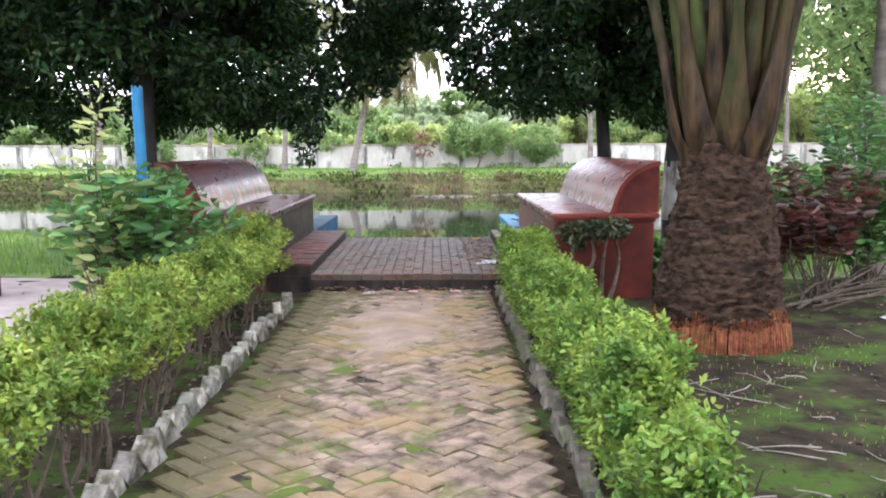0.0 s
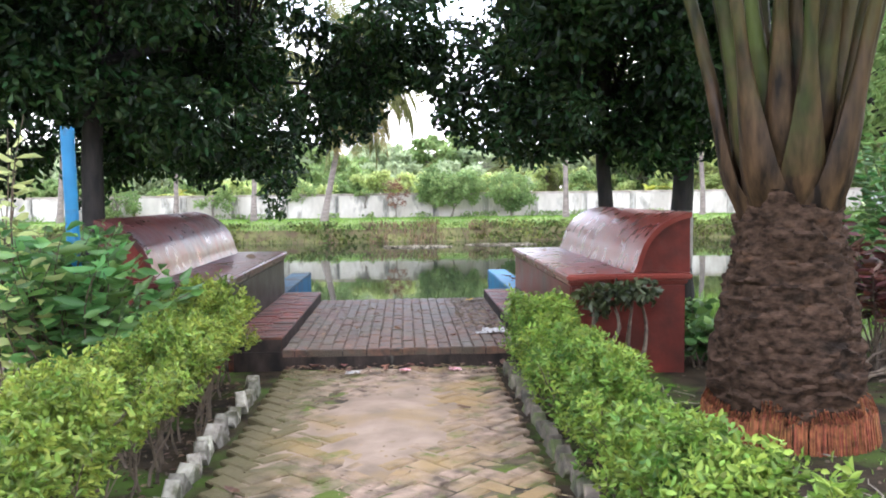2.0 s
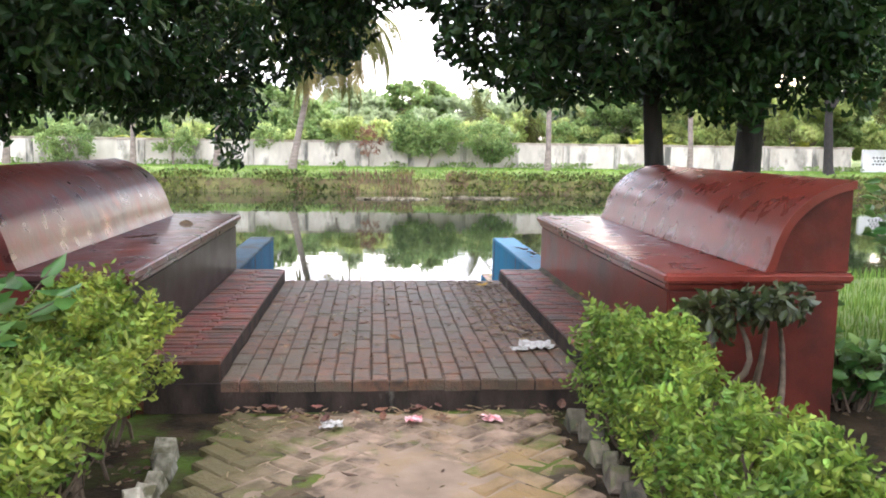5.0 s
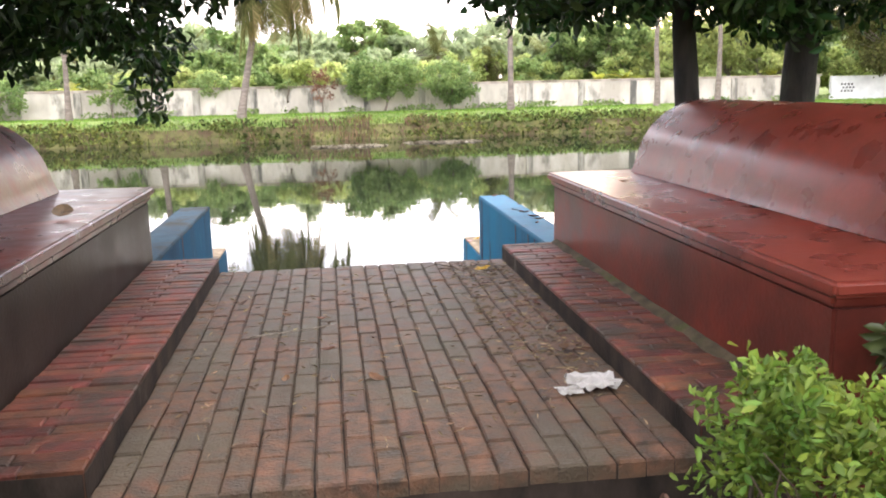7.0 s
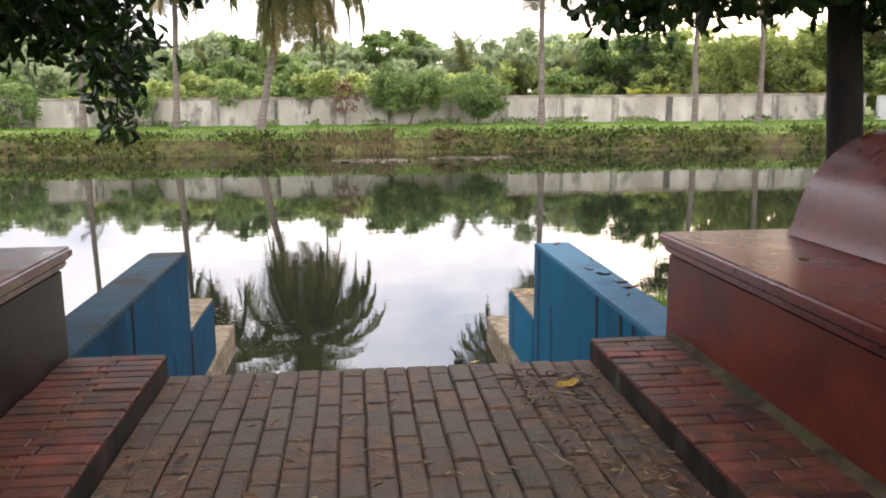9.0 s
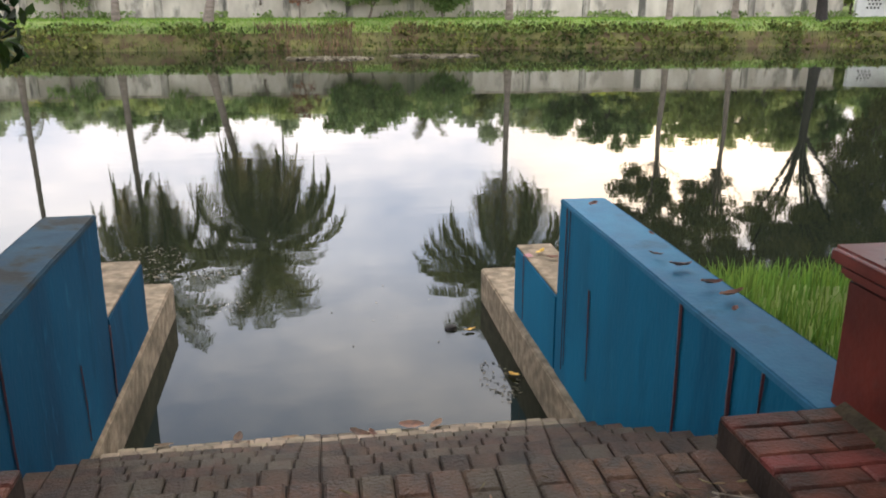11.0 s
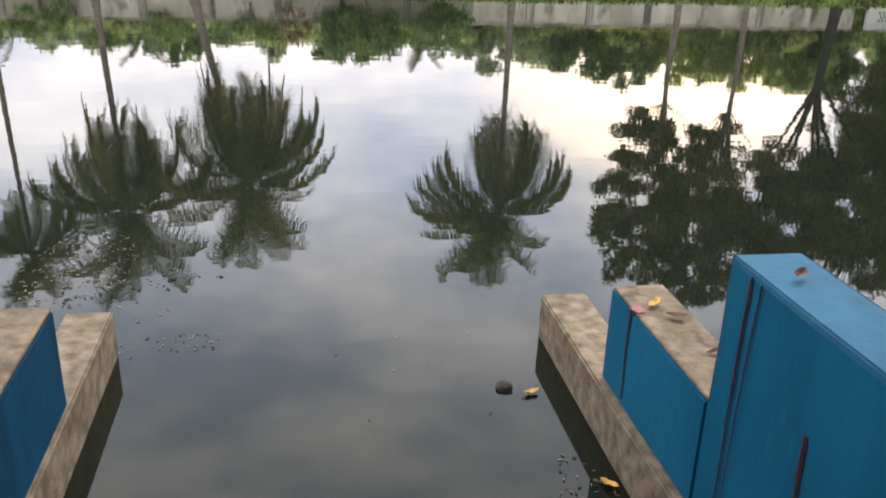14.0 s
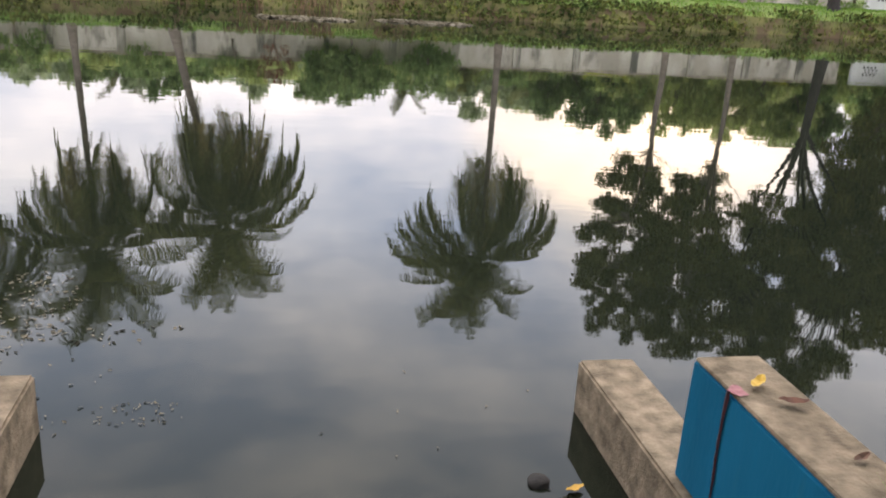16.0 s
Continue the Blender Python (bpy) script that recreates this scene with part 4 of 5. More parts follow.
right_clumps += [(0.75, 12.4, 2.45, 0.36), (0.62, 12.7, 2.9, 0.42), (0.7, 13.2, 3.5, 0.5), (1.3, 11.9, 2.2, 0.4), (1.7, 12.3, 2.05, 0.38), (2.1, 12.0, 2.05, 0.38), (3.0, 12.1, 2.05, 0.38), (1.1, 12.8, 2.2, 0.35), (1.6, 13.4, 2.1, 0.4), (2.6, 13.4, 2.15, 0.4), (3.4, 13.0, 2.2, 0.4)]
right_clumps += [(0.6, 12.6, 2.4, 0.28), (0.85, 12.5, 2.2, 0.26), (0.72, 12.7, 2.65, 0.3), (0.95, 12.6, 2.75, 0.34)]
right_clumps += [(2.45, 12.5, 2.12, 0.32), (2.85, 12.45, 2.0, 0.34), (3.25, 12.5, 1.9, 0.34), (3.55, 12.4, 1.85, 0.32), (2.2, 12.9, 2.2, 0.3)]
# unseen high clumps, added to shade the right bench's far end
right_clumps += [(rng.uniform(1.6, 5.5), rng.uniform(10.8, 14.5), rng.uniform(4.4, 6.2), rng.uniform(0.7, 1.0)) for _ in range(46)]
broadleaf("shade_tree", (2.76, 12.66, -0.2), [(2.76, 12.66, 3.3), (1.3, 12.6, 3.2), (2.4, 11.6, 3.4), (3.4, 13.2, 3.6), (1.9, 13.4, 3.8)],
          right_clumps, 0.12, M["leaf_dark"], "slim dark-trunked shade tree behind the bench", 32, 1180, 0.125, M["bark_dark"], group="shade trees by the pond")
b_clumps = [(rng.uniform(3.2, 4.9), rng.uniform(11.4, 14.2), rng.uniform(2.5, 4.7), rng.uniform(0.5, 0.8)) for _ in range(27)]
b_clumps += [(3.6, 12.3, 2.2, 0.4), (4.2, 12.5, 2.1, 0.45), (4.8, 12.6, 2.1, 0.45), (3.25, 12.6, 2.2, 0.35)]
broadleaf("shade_tree", (3.86, 12.88, -0.2), [(3.82, 12.86, 3.1), (4.6, 12.2, 3.6), (3.8, 13.6, 3.8), (4.7, 13.0, 3.9)],
          b_clumps, 0.175, M["leaf_dark"], "dark shade tree with a limewashed lower trunk", 33, 1080, 0.125, M["bark_dark"], lime=1.15, group="shade trees by the pond")


# ---------------------------------------------------------------- far palms
def frond_mesh(name, length, rise, mat, seed, leaflet=0.95, count=64, arch=95):
    """One feather frond going out along +x at a given rise, bowing over, its leaflets hanging."""
    rng = random.Random(seed)
    v, f = [], []
    mid, p = [], Vector((0, 0, 0))
    for i in range(15):
        t = i / 14
        a = radians(max(-84 - rng.uniform(0, 4), rise - arch * t ** 1.35))
        mid.append(p.copy())
        p = p + Vector((math.cos(a), 0.03 * math.sin(5 * t + seed), math.sin(a))) * length / 14
    tv, tf = tube_data(mid, [0.055 * (1 - 0.06 * i) for i in range(15)], 5)
    v += tv
    f += tf
    for i in range(count):
        t = 0.14 + 0.86 * (i + rng.uniform(-0.3, 0.3)) / count
        j = max(0, min(13, int(t * 14)))
        q = mid[j].lerp(mid[j + 1], min(1, t * 14 - j))
        d = (mid[j + 1] - mid[j]).normalized()
        ln = leaflet * (0.35 + 0.75 * math.sin(math.pi * min(1, t * 0.75 + 0.12))) * rng.uniform(0.65, 1.15)
        for s in (-1, 1):
            side = Vector((0, s, 0))
            a = q + (d * 0.5 + side * 0.8 + Vector((0, 0, -0.15))).normalized() * ln * 0.5
            b = a + (d * 0.4 + side * rng.uniform(0.1, 0.6) + Vector((0, 0, -0.6 - rng.random() * 0.6))).normalized() * ln * 0.6
            w = (d * 0.7 + Vector((0.3, 0, 0.2))).normalized() * 0.021
            k = len(v)
            v += [q - w, q + w, a + w * 1.2, a - w * 1.2, b]
            f += [(k, k + 1, k + 2, k + 3), (k + 3, k + 2, k + 4)]
    me = bpy.data.meshes.new(name)
    me.from_pydata([tuple(q) for q in v], [], f)
    me.materials.append(mat)
    return me


RISES = (78, 58, 38, 18, -2, -24, -48)
FROND = [[frond_mesh("frond", 4.7 - 0.2 * (k % 3), r_, M["frond"], 10 * i + k, 1.35, 62, 92 if r_ < 30 else 70 if r_ < 60 else 42) for k in range(2)] for i, r_ in enumerate(RISES)]
SPREAD = (0, 4, 3, 5, 0, 4, 6, 1, 5, 3, 4, 2)
HANGING = (5, 4, 6, 5, 3, 6, 4, 5, 0, 6, 5, 4)
FROND_DRY = frond_mesh("dry_frond", 4.2, -48, M["frond_dry"], 4, 0.9, 44, 70)


def palm(x, y, z, crown, label, seed, dry=3, size=1.0, count=48, radius=0.17, hang=0.0):
    """A palm with an upright tuft and arching fronds; hang is the share of old drooping ones."""
    rng = random.Random(seed)
    e = empty("coconut_palm", x, y, z, label, "palm tree", "palms on the far bank")
    top = Vector(crown)
    pts, rad = [], []
    for i in range(15):
        t = i / 14
        p = Vector((x, y, z - 0.3)).lerp(top, t)
        p.x += (top.x - x) * 0.22 * (t * t - t)
        pts.append(p)
        rad.append(radius * (1.5 if i == 0 else 1.15 if i == 1 else 1.0 - 0.03 * i))
    tubes("trunk", [(pts, rad)], M["bark_palm"], e, 10, 0.06)
    for i in range(count + dry):
        d = i >= count
        k = HANGING[i % 12] if rng.random() < hang else SPREAD[i % 12]
        o = new("dry_frond" if d else "frond", FROND_DRY if d else FROND[k][rng.randrange(2)])
        o.matrix_world = Matrix.Translation(top + Vector((0, 0, 0.25 - 0.5 * i / count))) @ pose(0, 0, 0, rng.uniform(-16, 16), rng.uniform(-12, 12), 137.5 * i + rng.uniform(-18, 18))
        s = size * rng.uniform(0.82, 1.12)
        o.scale = (s, s, s)
        under(o, e)
    return e


palm(-4.75, 52.0, 0.0, (-2.75, 52.5, 8.6), "leaning coconut palm on the far bank", 1, 16, 1.12, 46, 0.20, 0.35)
palm(-8.9, 52.3, 0.0, (-8.45, 52.5, 10.0), "tall coconut palm with a grey trunk", 2, 6, 1.0, 46, 0.17, 0.2)
palm(9.78, 52.3, 0.0, (9.75, 52.5, 10.5), "tall straight coconut palm before the wall", 3, 3, 1.05, 44, 0.17, 0.1)
palm(-13.5, 52.6, 0.1, (-13.15, 52.6, 12.2), "slim coconut palm on the far bank", 4, 3, 0.62, 40, 0.15)
palm(-20.3, 52.6, 0.1, (-19.3, 52.6, 11.3), "coconut palm far along the bank", 5, 3, 1.0)
palm(-27.0, 52.6, 0.1, (-26.3, 52.6, 10.4), "coconut palm far along the bank", 6, 3, 1.0)


def far_tree(name, x, y, z, trunk_h, r, count, rx, rz, zc, mat, label, seed, per=430, leaf=0.27, cat="tree", bark="bark_palm", flat=1.0, lump=1.0):
    rng = random.Random(seed)
    cl = []
    for _ in range(count):
        a, b, c = rng.uniform(-1, 1), rng.uniform(-1, 1), rng.uniform(-1, 1)
        while a * a + b * b + c * c > 1:
            a, b, c = rng.uniform(-1, 1), rng.uniform(-1, 1), rng.uniform(-1, 1)
        cl.append((x + a * rx, y + b * rx * 0.7 * flat, zc + c * rz, rng.uniform(0.24, 0.42) * rx ** 0.6 * lump))
    to = [(x + rng.uniform(-0.2, 0.2), y, z + trunk_h)] + [(x + rng.uniform(-0.5, 0.5) * rx, y + rng.uniform(-0.3, 0.3) * rx, zc + rng.uniform(-0.4, 0.4) * rz) for _ in range(5)]
    t = broadleaf(name, (x, y, z), to, cl, r, M[mat], label, seed, per, leaf, M[bark], shell=0.35)
    t["category"] = cat
    return t


far_tree("bank_tree", 18.2, 52.5, -0.1, 5.0, 0.17, 190, 3.3, 5.6, 10.2, "leaf_bank", "tall leafy tree on the far bank", 51, 520, 0.2, lump=0.78)
far_tree("bank_tree", 21.8, 52.5, -0.1, 5.4, 0.16, 190, 3.4, 5.7, 11.2, "leaf_bank", "slim leafy tree on the far bank", 52, 520, 0.2, lump=0.78)
rng = random.Random(53)
fork_clumps = []
while len(fork_clumps) < 270:
    a_, b_, c_ = rng.uniform(-1, 1), rng.uniform(-1, 1), rng.uniform(-1, 1)
    if a_ * a_ + b_ * b_ + c_ * c_ < 1 and noise.noise(Vector((a_ * 2.2, b_ * 2.2, c_ * 2.2))) > -0.16:
        fork_clumps.append((27.0 + a_ * 5.8, 52.0 + b_ * 3.5, 12.6 + c_ * 6.6, rng.uniform(0.5, 0.85)))
broadleaf("bank_tree", (26.4, 52.0, -0.1), [(26.15, 52.0, 4.0), (24.1, 52.2, 7.8), (29.2, 52.1, 7.4), (26.5, 51.6, 8.0), (25.2, 52.6, 9.2), (27.8, 52.4, 9.6), (23.4, 51.6, 11.0), (30.2, 52.0, 11.5)],
          fork_clumps, 0.30, M["leaf_bank"], "forked broad tree with spreading roots on the bank", 53, 520, 0.2, M["bark_dark"], shell=0.35)
far_tree("bank_tree", 33.4, 53.0, -0.1, 2.5, 0.30, 240, 5.6, 7.4, 9.0, "leaf_bank", "dense dark tree at the end of the wall", 54, 520, 0.2, lump=0.9)
# shrubs before the wall
far_tree("bank_shrub", -0.45, 54.0, -0.05, 0.6, 0.05, 34, 0.95, 0.95, 1.5, "leaf_red", "copper-leaved shrub before the white wall", 61, 260, 0.15, "shrub", lump=0.75)
far_tree("bank_shrub", 2.9, 53.9, -0.05, 0.8, 0.08, 60, 2.3, 1.25, 1.9, "leaf_far", "spreading green shrub tree before the wall", 62, 300, 0.22, "shrub")
far_tree("bank_shrub", 6.7, 54.0, -0.05, 0.7, 0.08, 44, 1.6, 1.25, 1.65, "leaf_far", "rounded green shrub before the wall", 63, 300, 0.22, "shrub")
far_tree("bank_shrub", -17.6, 54.0, -0.05, 0.7, 0.08, 26, 1.5, 0.9, 1.3, "leaf_far", "low green shrub before the wall", 64, 300, 0.22, "shrub")
far_tree("bank_shrub", -11.6, 54.2, -0.05, 0.7, 0.08, 22, 1.3, 0.9, 1.5, "leaf_far", "green shrub before the wall", 65, 300, 0.22, "shrub")
far_tree("creeper", -6.6, 55.3, 0.9, 0.4, 0.05, 18, 1.3, 0.55, 1.75, "leaf_far", "green creeper tumbling over the wall", 66, 300, 0.2, "creeper")
far_tree("creeper", -2.4, 55.1, 0.9, 0.3, 0.04, 8, 0.5, 0.55, 1.5, "leaf_far", "dark creeper hanging over the wall", 67, 300, 0.18, "creeper")

# green belt behind the wall, its paled leaf colours standing in for haze
rng = random.Random(77)
for i in range(36):
    x = -50 + i * 3.1 + rng.uniform(-1, 1)
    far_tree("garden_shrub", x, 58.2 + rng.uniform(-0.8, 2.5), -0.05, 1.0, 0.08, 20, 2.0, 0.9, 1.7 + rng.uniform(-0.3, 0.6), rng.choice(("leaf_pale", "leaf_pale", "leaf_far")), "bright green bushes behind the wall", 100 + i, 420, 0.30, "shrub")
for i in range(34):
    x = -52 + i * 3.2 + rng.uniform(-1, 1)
    far_tree("garden_shrub", x, 63 + rng.uniform(-1, 1.5), -0.05, 1.0, 0.1, 24, 2.5, 1.3, 2.1 + rng.uniform(-0.2, 0.5), rng.choice(("leaf_far", "leaf_pale", "leaf_haze")), "leafy green shrubs in the garden beyond", 400 + i, 300, 0.36, "shrub")
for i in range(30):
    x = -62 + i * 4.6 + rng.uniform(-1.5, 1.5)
    far_tree("garden_tree", x, 69 + rng.uniform(-4, 6), -0.05, 2.0, 0.2, 40, 3.6, 2.0, 3.6 + rng.uniform(-0.7, 0.8), rng.choice(("leaf_haze", "leaf_far", "leaf_haze", "leaf_pale")), "green garden tree beyond with haze in its leaf colour", 200 + i, 190, 0.5)
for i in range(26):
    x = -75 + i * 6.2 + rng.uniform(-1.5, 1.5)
    far_tree("distant_tree", x, 84 + rng.uniform(-2, 5), -0.05, 2.0, 0.25, 46, 5.0, 2.7, 3.6 + rng.uniform(-0.5, 0.9), "leaf_haze", "distant tree closing the view, leaves paled for haze", 500 + i, 120, 0.8)
for i, (x, y, h) in enumerate(((7.5, 66, 4.2), (10.5, 64, 3.4), (-9.5, 66, 4.0), (14.5, 63, 3.2), (3.6, 72, 4.6), (-17, 67, 4.4), (21, 66, 3.8))):
    palm_ = palm(x, y, 0, (x + 0.1, y, h * 0.8), "short date palm with drooping dry fronds", 20 + i, 9, 0.5, 26, 0.26, 0.4)
    palm_.name = "date_palm"
    palm_["group"] = "date palms behind the wall"

for i in range(8):
    x = 15.5 + i * 3.4 + rng.uniform(-0.8, 0.8)
    far_tree("garden_tree", x, 60 + rng.uniform(-1.2, 1.5), -0.05, 1.6, 0.16, 60, 2.5, 1.9, 3.0 + 0.22 * i + rng.uniform(-0.3, 0.4), rng.choice(("leaf_far", "leaf_pale")), "leafy tree crowding over the boundary wall", 900 + i, 330, 0.3)

# unseen trees added all round, beyond the walk's sides, to block low sky light
rng = random.Random(91)
for i, (x, y) in enumerate([(-15 - 2 * (k % 2), -9 + 4.2 * k) for k in range(6)] + [(13.5 + 2.5 * (k % 2), -9 + 4.2 * k) for k in range(5)] + [(-10 + 5 * k, -9 - 1.5 * (k % 2)) for k in range(5)]):
    far_tree("garden_tree", x, y, -0.05, 2.2, 0.2, 60, 3.2, 3.0, 4.0 + rng.uniform(-0.4, 0.8), "leaf_dark", "unseen garden tree added to block low side light", 700 + i, 110, 0.34, bark="bark_dark")


def banana(x, y, z, tall, seed):
    """A banana plant: a fleshy stem and long torn arching leaves."""
    rng = random.Random(seed)
    e = empty("banana_plant", x, y, z, "yellowing banana plant behind the boundary wall", "banana plant", "banana plants behind the wall")
    tubes("stem", [(bend((x, y, z - 0.1), (x + 0.1, y, z + tall * 0.6), 0, 6, 0.03, seed), [0.13, 0.12, 0.11, 0.10, 0.09, 0.08, 0.06])], M["grass"], e, 8)
    for i in range(9):
        a, up, ln = 2.4 * i + rng.uniform(-0.3, 0.3), rng.uniform(0.5, 1.25), rng.uniform(1.3, 1.8)
        d, w = Vector((math.cos(a), math.sin(a), 0)), Vector((-math.sin(a), math.cos(a), 0))
        v, f = [], []
        for j in range(11):
            t = j / 10
            p = Vector((x + 0.1, y, z + tall * 0.6)) + d * ln * t * math.cos(up) * (1 + 0.3 * t) + Vector((0, 0, ln * (t * math.sin(up) - 0.55 * t * t)))
            h = 0.24 * math.sin(math.pi * min(1, 0.08 + t * 0.9)) ** 0.7 * rng.uniform(0.75, 1.1)
            v += [p - w * h + Vector((0, 0, 0.25 * h)), p, p + w * h + Vector((0, 0, 0.25 * h))]
            if j:
                b = (j - 1) * 3
                f += [(b, b + 1, b + 4, b + 3), (b + 1, b + 2, b + 5, b + 4)]
        mesh_object("leaf", v, f, M["banana"], e, smooth=True)


banana(17.7, 56.8, -0.05, 2.5, 1)
banana(27.3, 56.8, -0.05, 2.4, 2)
banana(16.2, 57.2, -0.05, 2.1, 3)
banana(-14.5, 56.9, -0.05, 2.3, 4)


# ---------------------------------------------------------------- stump palm beside the path
def stump_palm(cx, cy):
    e = empty("stump_palm", cx, cy, 0, "thick-trunked palm with orange rootlets at its foot", "palm tree")
    key = [(-0.15, 0.50), (0.0, 0.50), (0.2, 0.495), (0.4, 0.475), (0.6, 0.44), (0.8, 0.40), (1.0, 0.363), (1.25, 0.325), (1.6, 0.26), (2.2, 0.18), (2.5, 0.06)]
    v, f = [], []
    rows, cols = 170, 110
    for j in range(rows + 1):
        z = -0.15 + 2.65 * j / rows
        for k in range(len(key) - 1):
            if key[k][0] <= z <= key[k + 1][0] + 1e-6:
                t = (z - key[k][0]) / (key[k + 1][0] - key[k][0])
                r = 0.955 * (key[k][1] * (1 - t) + key[k + 1][1] * t)
                break
        for i in range(cols):
            a = 2 * math.pi * i / cols
            p = Vector((math.cos(a) * 3, math.sin(a) * 3, z * 5))
            band = abs(((z * 7.0 + 1.6 * noise.noise(p * 0.42) + a / math.pi) % 1.0) - 0.5)
            saw = (z * 6.0 + 1.5 * noise.noise(p * 0.5 + Vector((7, 0, 0)))) % 1.0
            q = r + 0.034 * noise.noise(p * 0.7) + 0.014 * noise.noise(p * 2.3) + 0.020 * noise.noise(p * 5.5) + 0.05 * (saw - 0.5) * (0.6 + 0.8 * abs(noise.noise(p * 0.9 + Vector((0, 9, 0))))) - 0.012 * max(0, 0.16 - band) / 0.16
            if 0.85 < z < 1.4:
                q += 0.04 * max(0, noise.noise(Vector((math.cos(a) * 2.2, math.sin(a) * 2.2, z * 3 + 5))))
            v.append((cx + q * math.cos(a), cy + q * math.sin(a), z))
    for j in range(rows):
        for i in range(cols):
            q = (i + 1) % cols
            f.append((j * cols + i, j * cols + q, (j + 1) * cols + q, (j + 1) * cols + i))
    mesh_object("trunk", v, f, M["bark_stump"], e, "dark ringed trunk", smooth=True)
    rng = random.Random(8)
    limbs = []
    for i in range(1300):
        a = rng.uniform(0, 2 * math.pi)
        lift = 0.05 + 0.14 * max(0, noise.noise(Vector((math.cos(a) * 2, math.sin(a) * 2, 4))) + 0.45) + rng.uniform(-0.03, 0.04)
        r0, r1 = 0.485, 0.50 + rng.uniform(0, 0.045)
        b = a + rng.uniform(-0.05, 0.05)
        limbs.append(([(cx + r0 * math.cos(a), cy + r0 * math.sin(a), lift), (cx + (r0 + 0.03) * math.cos((a + b) / 2), cy + (r0 + 0.03) * math.sin((a + b) / 2), lift * 0.5), (cx + r1 * math.cos(b), cy + r1 * math.sin(b), -0.13)], [0.0045, 0.0055, 0.003]))
    tubes("rootlet_fringe", limbs, M["root"], e, 4, label="fringe of orange rootlets")["kind"] = "stuff"
    for i in range(26):
        a = 2.399963 * i + 0.4
        ring = i / 26
        r0 = 0.32 - 0.19 * ring
        z0 = 1.08 + 0.50 * ring + rng.uniform(-0.04, 0.07)
        tilt = 0.25 - 0.15 * ring + rng.uniform(-0.03, 0.03)
        d, w = Vector((math.cos(a), math.sin(a), 0)), Vector((-math.sin(a), math.cos(a), 0))
        lean_ = rng.uniform(-0.05, 0.05)
        pts, flat, tf = [], [], []
        for j in range(27):
            t = j / 26
            h = 2.7 * t
            out = r0 - 0.05 + 0.075 * min(1, t * 8) + tilt * h * (0.30 + 0.70 * t)
            c = Vector((cx, cy, z0 + h)) + d * out + w * lean_ * h
            pts.append(c)
            half = (0.165 - 0.05 * ring) * (1 - min(1, t * 2.5)) ** 1.3 + 0.045 * (1 - 0.3 * t)
            deep = 0.016 + 0.035 * min(1, t * 6) * (1 - 0.4 * t)
            for q in range(10):
                b = 2 * math.pi * q / 10
                cs, sn = math.cos(b), math.sin(b)
                wrap = -0.9 * (half * cs) ** 2 / max(0.25, out)
                flat.append(c + w * half * cs + d * (deep * sn + wrap + 0.010 * noise.noise(Vector((a * 5, cs * 3, h * 4)))))
            if j:
                for q in range(10):
                    k = (q + 1) % 10
                    tf.append(((j - 1) * 10 + q, (j - 1) * 10 + k, j * 10 + k, j * 10 + q))
        mesh_object("petiole", flat, tf, M["petiole"], e, smooth=True)
        top = Vector(pts[-1])
        o = new("frond", FROND[1][i % 2])
        o.matrix_world = Matrix.Translation(top) @ pose(0, 0, 0, 0, 12 - 24 * ring, math.degrees(a))
        o.scale = (0.7, 0.7, 0.7)
        under(o, e)
    return e


stump_palm(2.44, 6.58)


# ---------------------------------------------------------------- pole and shrubs
pl = empty("pole", -2.22, 7.2, 0, "blue painted pole with a split broken top", "pole")
pv, pf = [], []
for j in range(13):
    z = -0.1 + 1.955 * j / 12
    for i in range(16):
        a = 2 * math.pi * i / 16
        zz = z + (0.05 * (0.5 + 0.5 * math.sin(i * 2.7)) if j == 12 else 0)
        pv.append((-2.22 + 0.035 * (1 - z / 2) + 0.044 * math.cos(a), 7.2 + 0.044 * math.sin(a), zz))
for j in range(12):
    for i in range(16):
        pf.append((j * 16 + i, j * 16 + (i + 1) % 16, (j + 1) * 16 + (i + 1) % 16, (j + 1) * 16 + i))
k0 = len(pv)
for j in (12, 9):
    for i in range(16):
        a = 2 * math.pi * i / 16
        x, y, z = pv[j * 16 + i]
        pv.append((-2.22 + 0.034 * math.cos(a), 7.2 + 0.034 * math.sin(a), z))
for i in range(16):
    q = (i + 1) % 16
    pf.append((192 + i, 192 + q, k0 + q, k0 + i))
    pf.append((k0 + i, k0 + q, k0 + 16 + q, k0 + 16 + i))
mesh_object("shaft", pv, pf, M["pole"], pl, smooth=True)

post = empty("post", -3.95, 8.0, 0, "reddish brown square post beside the track", "post")
part("shaft", box(-4.14, -3.90, 7.88, 8.12, -0.1, 0.86, 0.012), M["red_low"], post)
part("cap", box(-4.17, -3.87, 7.85, 8.15, 0.86, 0.91, 0.012), M["red_low"], post)


def stem_shrub(name, cx, cy, stems, reach, tall, leaf, mat, label, seed, per=26, wide=0.36, lean=(0, 0), bare=0.18):
    """A bush of arching stems with leaves set along them."""
    rng = random.Random(seed)
    e = empty(name, cx, cy, 0, label, "shrub")
    limbs, ps, ds = [], [], []
    for i in range(stems):
        a = rng.uniform(0, 2 * math.pi)
        h = tall * rng.uniform(0.45, 1.0)
        out = reach * rng.uniform(0.25, 1.0) * (1.25 - 0.55 * h / tall)
        b = Vector((cx + rng.uniform(-0.1, 0.1), cy + rng.uniform(-0.1, 0.1), -0.17))
        t = Vector((cx + lean[0] + out * math.cos(a), cy + lean[1] + out * math.sin(a), h))
        pts = bend(b, t, -0.12, 8, 0.05, seed * 50 + i)
        limbs.append((pts, [0.011 * (1 - 0.1 * j) for j in range(9)]))
        for k in range(per):
            u = bare + (1 - bare) * (k / per)
